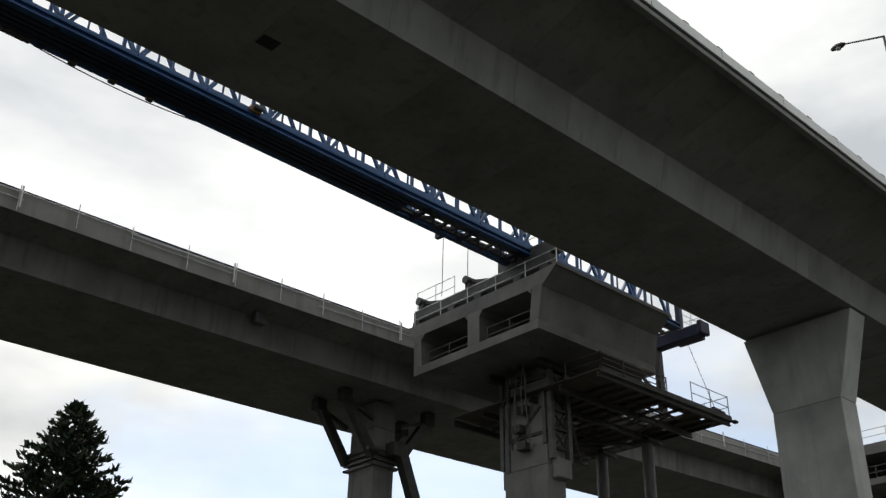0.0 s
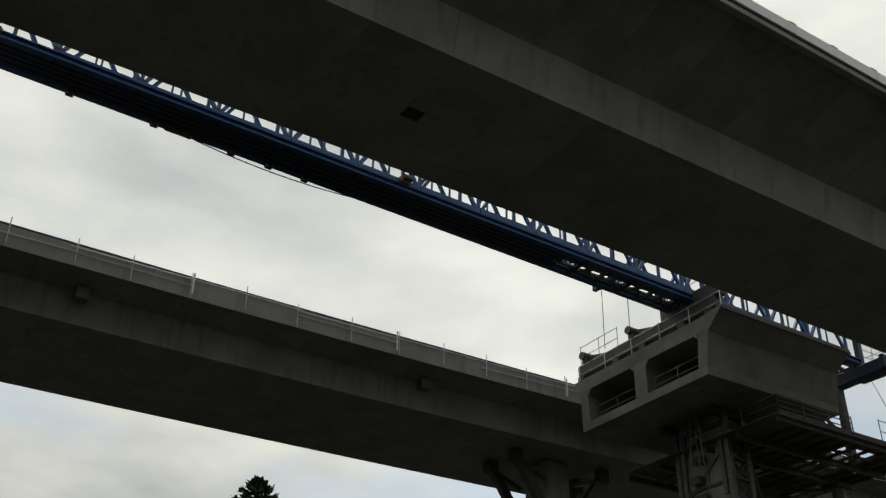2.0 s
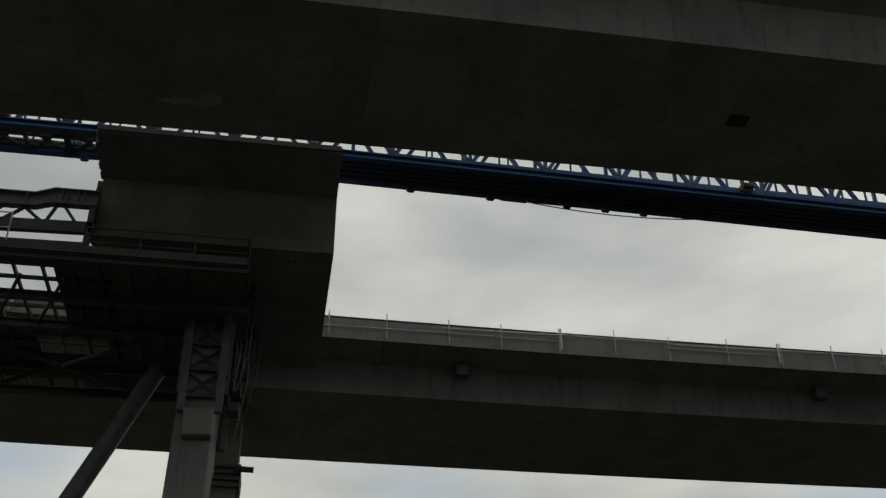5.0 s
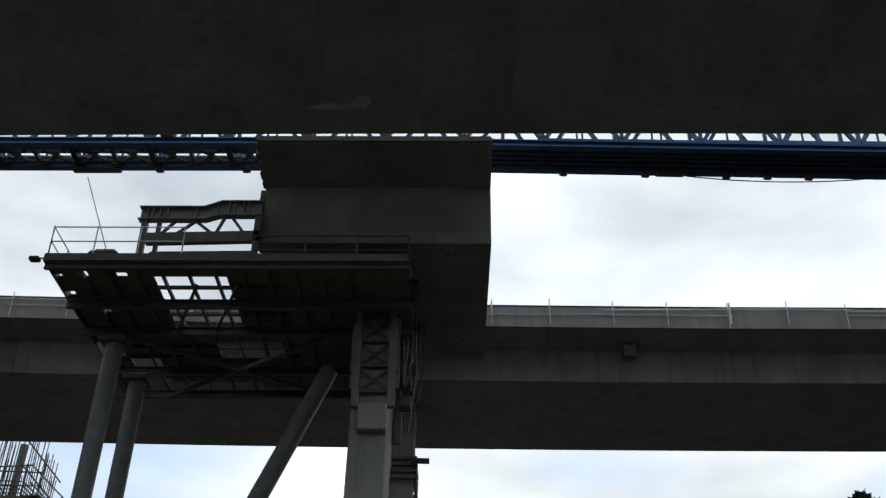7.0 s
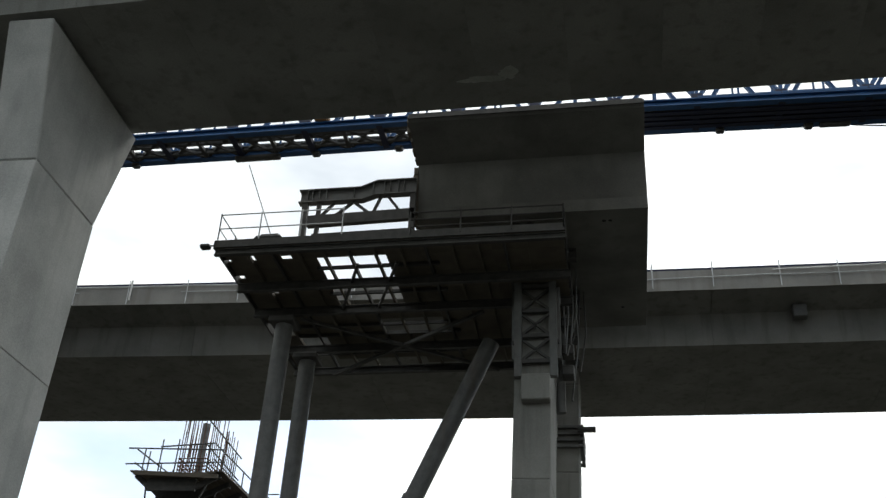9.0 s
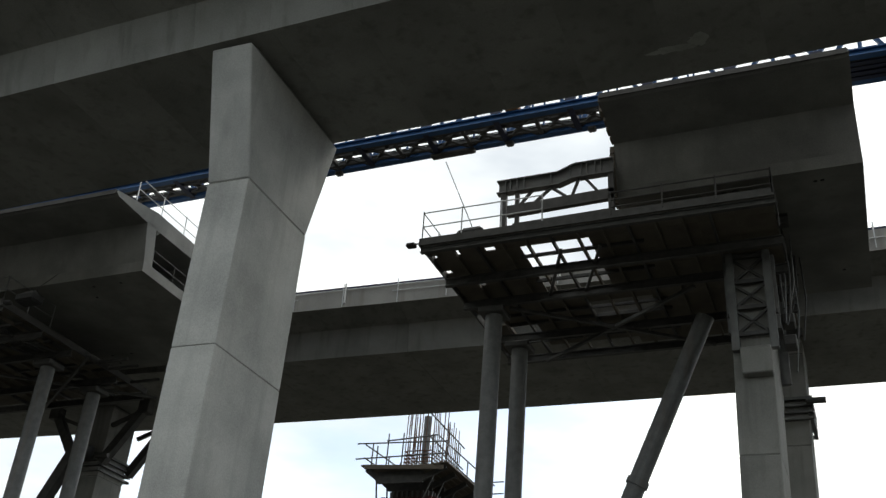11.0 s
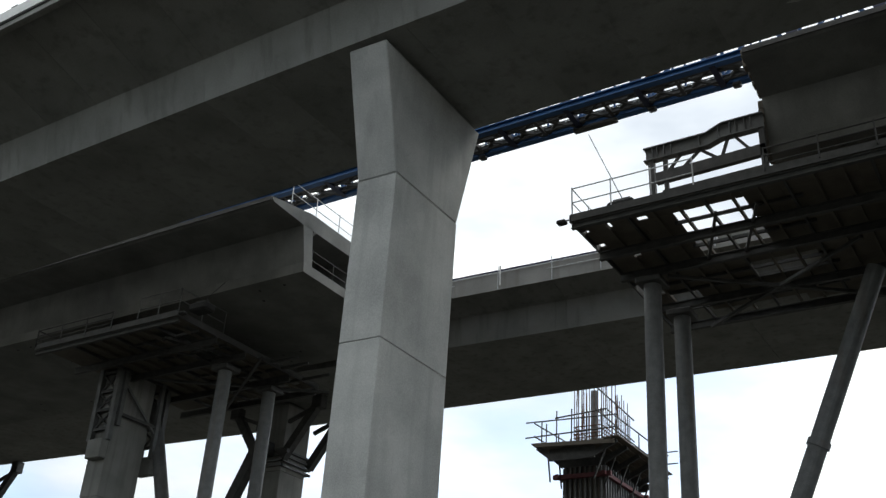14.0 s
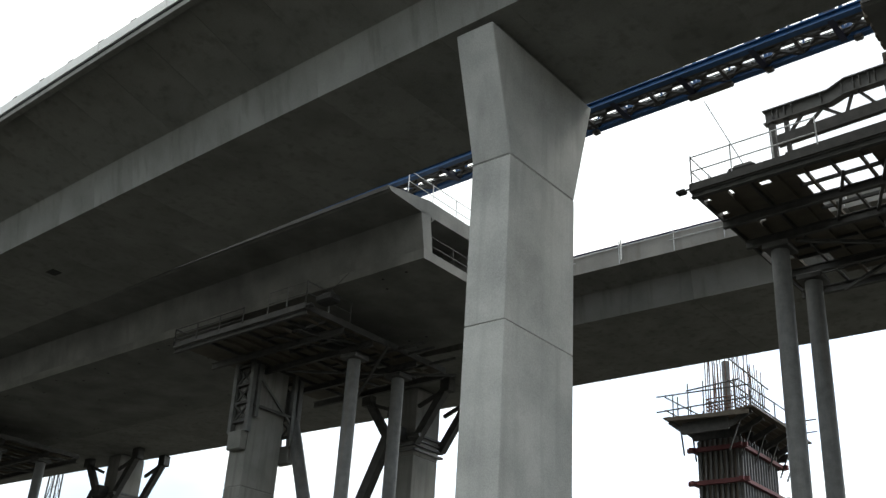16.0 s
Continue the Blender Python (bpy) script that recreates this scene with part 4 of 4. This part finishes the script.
# crown of timber staging
cx0, cx1, cy0, cy1 = -28.9, -23.6, 56.2, 65.4
for i in range(12):
    x = cx0 + (cx1 - cx0) * i / 11
    part("staging_plank", box(B(), x - 0.27, x + 0.27, cy0, cy1, 18.75 + 0.3 * abs(i - 5.5) / 5.5, 18.83 + 0.3 * abs(i - 5.5) / 5.5), M_PLY, new_pier)
for y in (56.6, 58.2, 60.2, 62.2, 64.1, 65.2):
    part("needle_beam", beam(B(), (px0 - 0.1, y, 18.25), (cx0, y, 18.95), 0.14, 0.34), M_STEEL, new_pier)
    part("needle_beam", beam(B(), (px1 + 0.1, y, 18.25), (cx1, y, 18.95), 0.14, 0.34), M_STEEL, new_pier)
    part("needle_beam", box(B(), px0 - 0.15, px1 + 0.15, y - 0.08, y + 0.08, 18.0, 18.74), M_STEEL, new_pier)
    part("bracket_strut", beam(B(), (px0 - 0.1, y, 16.7), (cx0 + 0.7, y, 18.55), 0.08), M_STEEL, new_pier)
    part("bracket_strut", beam(B(), (px1 + 0.1, y, 16.7), (cx1 - 0.7, y, 18.55), 0.08), M_STEEL, new_pier)
part("front_board", beam(B(), (cx0, cy0, 18.98), (cx1, cy0, 18.78), 0.1, 0.26), M_PLY, new_pier)
r = random.Random(21)
corners = [(cx0 + 0.1, cy0 + 0.1), (cx1 - 0.1, cy0 + 0.1), (cx1 - 0.1, cy1 - 0.1), (cx0 + 0.1, cy1 - 0.1)]
for (xa, ya), (xb, yb) in zip(corners, corners[1:] + corners[:1]):
    for z in (19.5, 20.35):
        e = 0.16
        part("scaffold_rail", tube(B(), (xa - (xb - xa) * e, ya - (yb - ya) * e * 0.6, z + r.uniform(0, 0.3)), (xb + (xb - xa) * e * 0.4, yb + (yb - ya) * e * 0.3, z + r.uniform(-0.1, 0.3)), 0.045, n=6), M_STEEL, new_pier)
    for i in range(5):
        f = (i + 0.3) / 5
        part("scaffold_post", tube(B(), (xa + (xb - xa) * f, ya + (yb - ya) * f, 18.8), (xa + (xb - xa) * f, ya + (yb - ya) * f, 20.6 + r.uniform(-0.3, 0.7)), 0.045, n=6), M_STEEL, new_pier)
# reinforcement cage
rx0, rx1, ry0, ry1 = -27.5, -25.6, 58.9, 63.5
ring = []
for i in range(8):
    f = i / 7
    ring += [(rx0 + (rx1 - rx0) * f, ry0), (rx0 + (rx1 - rx0) * f, ry1)]
for i in range(1, 15):
    f = i / 15
    ring += [(rx0, ry0 + (ry1 - ry0) * f), (rx1, ry0 + (ry1 - ry0) * f)]
for x, y in ring:
    ln = r.choice((22.6, 23.6, 23.9, 24.2))
    part("rebar", tube(B(), (x, y, 17.5), (x + r.uniform(-0.12, 0.12), y + r.uniform(-0.12, 0.12), ln), 0.032, n=5), M_RUST, new_pier)
for i in range(9):
    z = 18.9 + i * 0.24
    bm = B()
    for (xa, ya), (xb, yb) in (((rx0, ry0), (rx1, ry0)), ((rx1, ry0), (rx1, ry1)), ((rx1, ry1), (rx0, ry1)), ((rx0, ry1), (rx0, ry0))):
        tube(bm, (xa, ya, z), (xb, yb, z), 0.04, n=5)
    part("hoop", bm, M_RUST, new_pier)
part("tremie_pipe", tube(B(), (-26.2, 59.2, 17.6), (-26.2, 59.2, 23.2), 0.24, n=14), M_GREYSTEEL, new_pier, "grey steel tremie pipe")
for za, xa, xb, y in ((23.2, -29.0, -25.4, 58.5), (21.4, -28.6, -25.0, 58.4)):
    part("cage_tie", tube(B(), (xa, y, za), (xb, y, za + 0.25), 0.05, n=6), M_STEEL, new_pier)
for za in (22.7, 21.2):
    part("cage_tie", tube(B(), (rx1 + 0.1, 57.8, za + 0.3), (rx1 + 0.1, 64.2, za), 0.05, n=6), M_STEEL, new_pier)

# ---- street lamp on the near deck ----
lamp = thing("street_lamp", (41.65, 14.85, 22.5), "slim grey street lamp with a bent arm on the near deck", "street lamp")
part("pole", tube(B(), (41.65, 14.85, 22.5), (41.65, 14.85, 32.5), 0.11, 0.06, n=12), M_GREYSTEEL, lamp)
part("arm", tube(B(), (41.65, 14.8, 32.48), (40.85, 16.5, 32.55), 0.05, 0.04, n=10), M_GREYSTEEL, lamp)
bm = bmesh.new()
bmesh.ops.create_uvsphere(bm, u_segments=16, v_segments=8, radius=0.5)
for v in bm.verts:
    v.co = Vector((v.co.x * 0.36, v.co.y * 0.8, v.co.z * (0.2 if v.co.z < 0 else 0.34))) + Vector((40.8, 16.75, 32.5))
head = part("lamp_head", bm, M_STEEL, lamp)
part("lens", tube(B(), (40.8, 16.75, 32.37), (40.8, 16.75, 32.43), 0.13, n=14), M_WHITE, head)
part("base_flange", tube(B(), (41.65, 14.85, 22.5), (41.65, 14.85, 22.56), 0.24, n=12), M_STEEL, lamp)


# ---- conifer beyond the far viaduct ----
def conifer(x, y, height, seed):
    r = random.Random(seed)
    t = thing("conifer", (x, y, -1.6), "tall dark green conifer with tiered upswept branches", "tree", base=LEVEL)
    bm = B()
    n = 10
    for i in range(n):
        a, b = i / n, (i + 1) / n
        tube(bm, (x, y, -1.6 + height * a), (x, y, -1.6 + height * b), 0.42 * (1 - a) + 0.02, 0.42 * (1 - b) + 0.02, n=9)
    part("trunk", bm, M_BARK, t)
    vs, fs, bv = [], [], B()
    z = height * 0.16
    while z < height - 0.1:
        rad = 1.02 * (height - z) ** 0.82 * r.uniform(0.86, 1.1) + 0.08
        k = r.randint(6, 8) if height - z > 1.5 else 5
        a0 = r.uniform(0, 6.3)
        for j in range(k):
            an = a0 + 6.283 * j / k + r.uniform(-0.22, 0.22)
            ln = rad * r.uniform(0.6, 1.1)
            d = Vector((math.cos(an), math.sin(an), 0))
            side = d.cross(Vector((0, 0, 1)))
            bend = r.uniform(0.24, 0.42)
            zz = z + r.uniform(-0.15, 0.15)
            tip = lambda f: Vector((x, y, -1.6 + zz)) + d * ln * f + Vector((0, 0, ln * (bend * f * f - 0.18 * f)))
            for q in range(3):
                tube(bv, tip(q * 0.3), tip(q * 0.3 + 0.3), (0.05 + 0.01 * ln) * (1 - 0.3 * q), (0.05 + 0.01 * ln) * (0.7 - 0.3 * q) + 0.01, n=4)
            # side sprays, longest in the middle of the branch, each a row of needle tufts
            m = max(4, int(ln * 3.2))
            for q in range(m):
                f = 0.18 + 0.82 * (q + r.random() * 0.6) / m
                for sd in (-1, 1):
                    sl = (0.22 + 0.2 * ln * math.sin(math.pi * min(1.0, f * 0.9))) * r.uniform(0.6, 1.1)
                    out = (d * r.uniform(0.5, 0.9) + side * sd * r.uniform(0.5, 1.0) + Vector((0, 0, r.uniform(0.05, 0.4)))).normalized()
                    base = tip(min(f, 1.0))
                    tufts = max(3, int(sl * 9))
                    for u in range(tufts):
                        c = base + out * sl * (u + r.random()) / tufts
                        way = (out * 0.7 + Vector((r.uniform(-0.6, 0.6), r.uniform(-0.6, 0.6), r.uniform(-0.1, 0.8)))).normalized()
                        ls = r.uniform(0.28, 0.5)
                        wd = way.cross(Vector((r.uniform(-1, 1), r.uniform(-1, 1), r.uniform(-1, 1)))).normalized() * r.uniform(0.07, 0.14)
                        i0 = len(vs)
                        vs += [c - wd, c + wd, c + way * ls * 0.6 + wd * 0.8, c + way * ls]
                        fs += [(i0, i0 + 1, i0 + 2), (i0, i0 + 2, i0 + 3)]
        z += r.uniform(0.75, 1.15) * (0.42 + 0.58 * (height - z) / height)
    part("limbs", bv, M_BARK, t)
    me = bpy.data.meshes.new("crown")
    off = OFF[t]
    me.from_pydata([tuple(v - off) for v in vs], [], fs)
    me.materials.append(M_LEAF)
    ob = new("crown", me)
    ob.parent = t
    return t


conifer(24.9, 62.0, 24.0, 3)


def lattice_mast(x, y, height, half):
    t = thing("lattice_mast", (x, y, -1.6), "distant thin steel lattice mast with stay wires", "mast", base=LEVEL)
    top = -1.6 + height
    for sx in (-1, 1):
        for sy in (-1, 1):
            part("leg", tube(B(), (x + sx * half, y + sy * half, -1.6), (x + sx * half * 0.5, y + sy * half * 0.5, top), 0.22, n=6), M_STEEL, t)
    n = 16
    for k in range(n):
        a, b = k / n, (k + 1) / n
        ha, hb = half * (1 - 0.5 * a), half * (1 - 0.5 * b)
        for sy in (-1, 1):
            s = 1 if k % 2 else -1
            part("bracing", tube(B(), (x - s * ha, y + sy * ha, -1.6 + height * a), (x + s * hb, y + sy * hb, -1.6 + height * b), 0.1, n=5), M_STEEL, t)
    part("head_frame", tube(B(), (x, y, top), (x, y, top + 1.2), half * 1.2, half * 1.5, n=12), M_STEEL, t)
    for d in (-1, 1):
        for k in range(3):
            part("stay_wire", tube(B(), (x, y, top - k * 4), (x + d * (18 + 9 * k), y, -1.6), 0.07, n=4), M_STEEL, t)
    return t


lattice_mast(-262.0, 152.0, 67.5, 2.2)
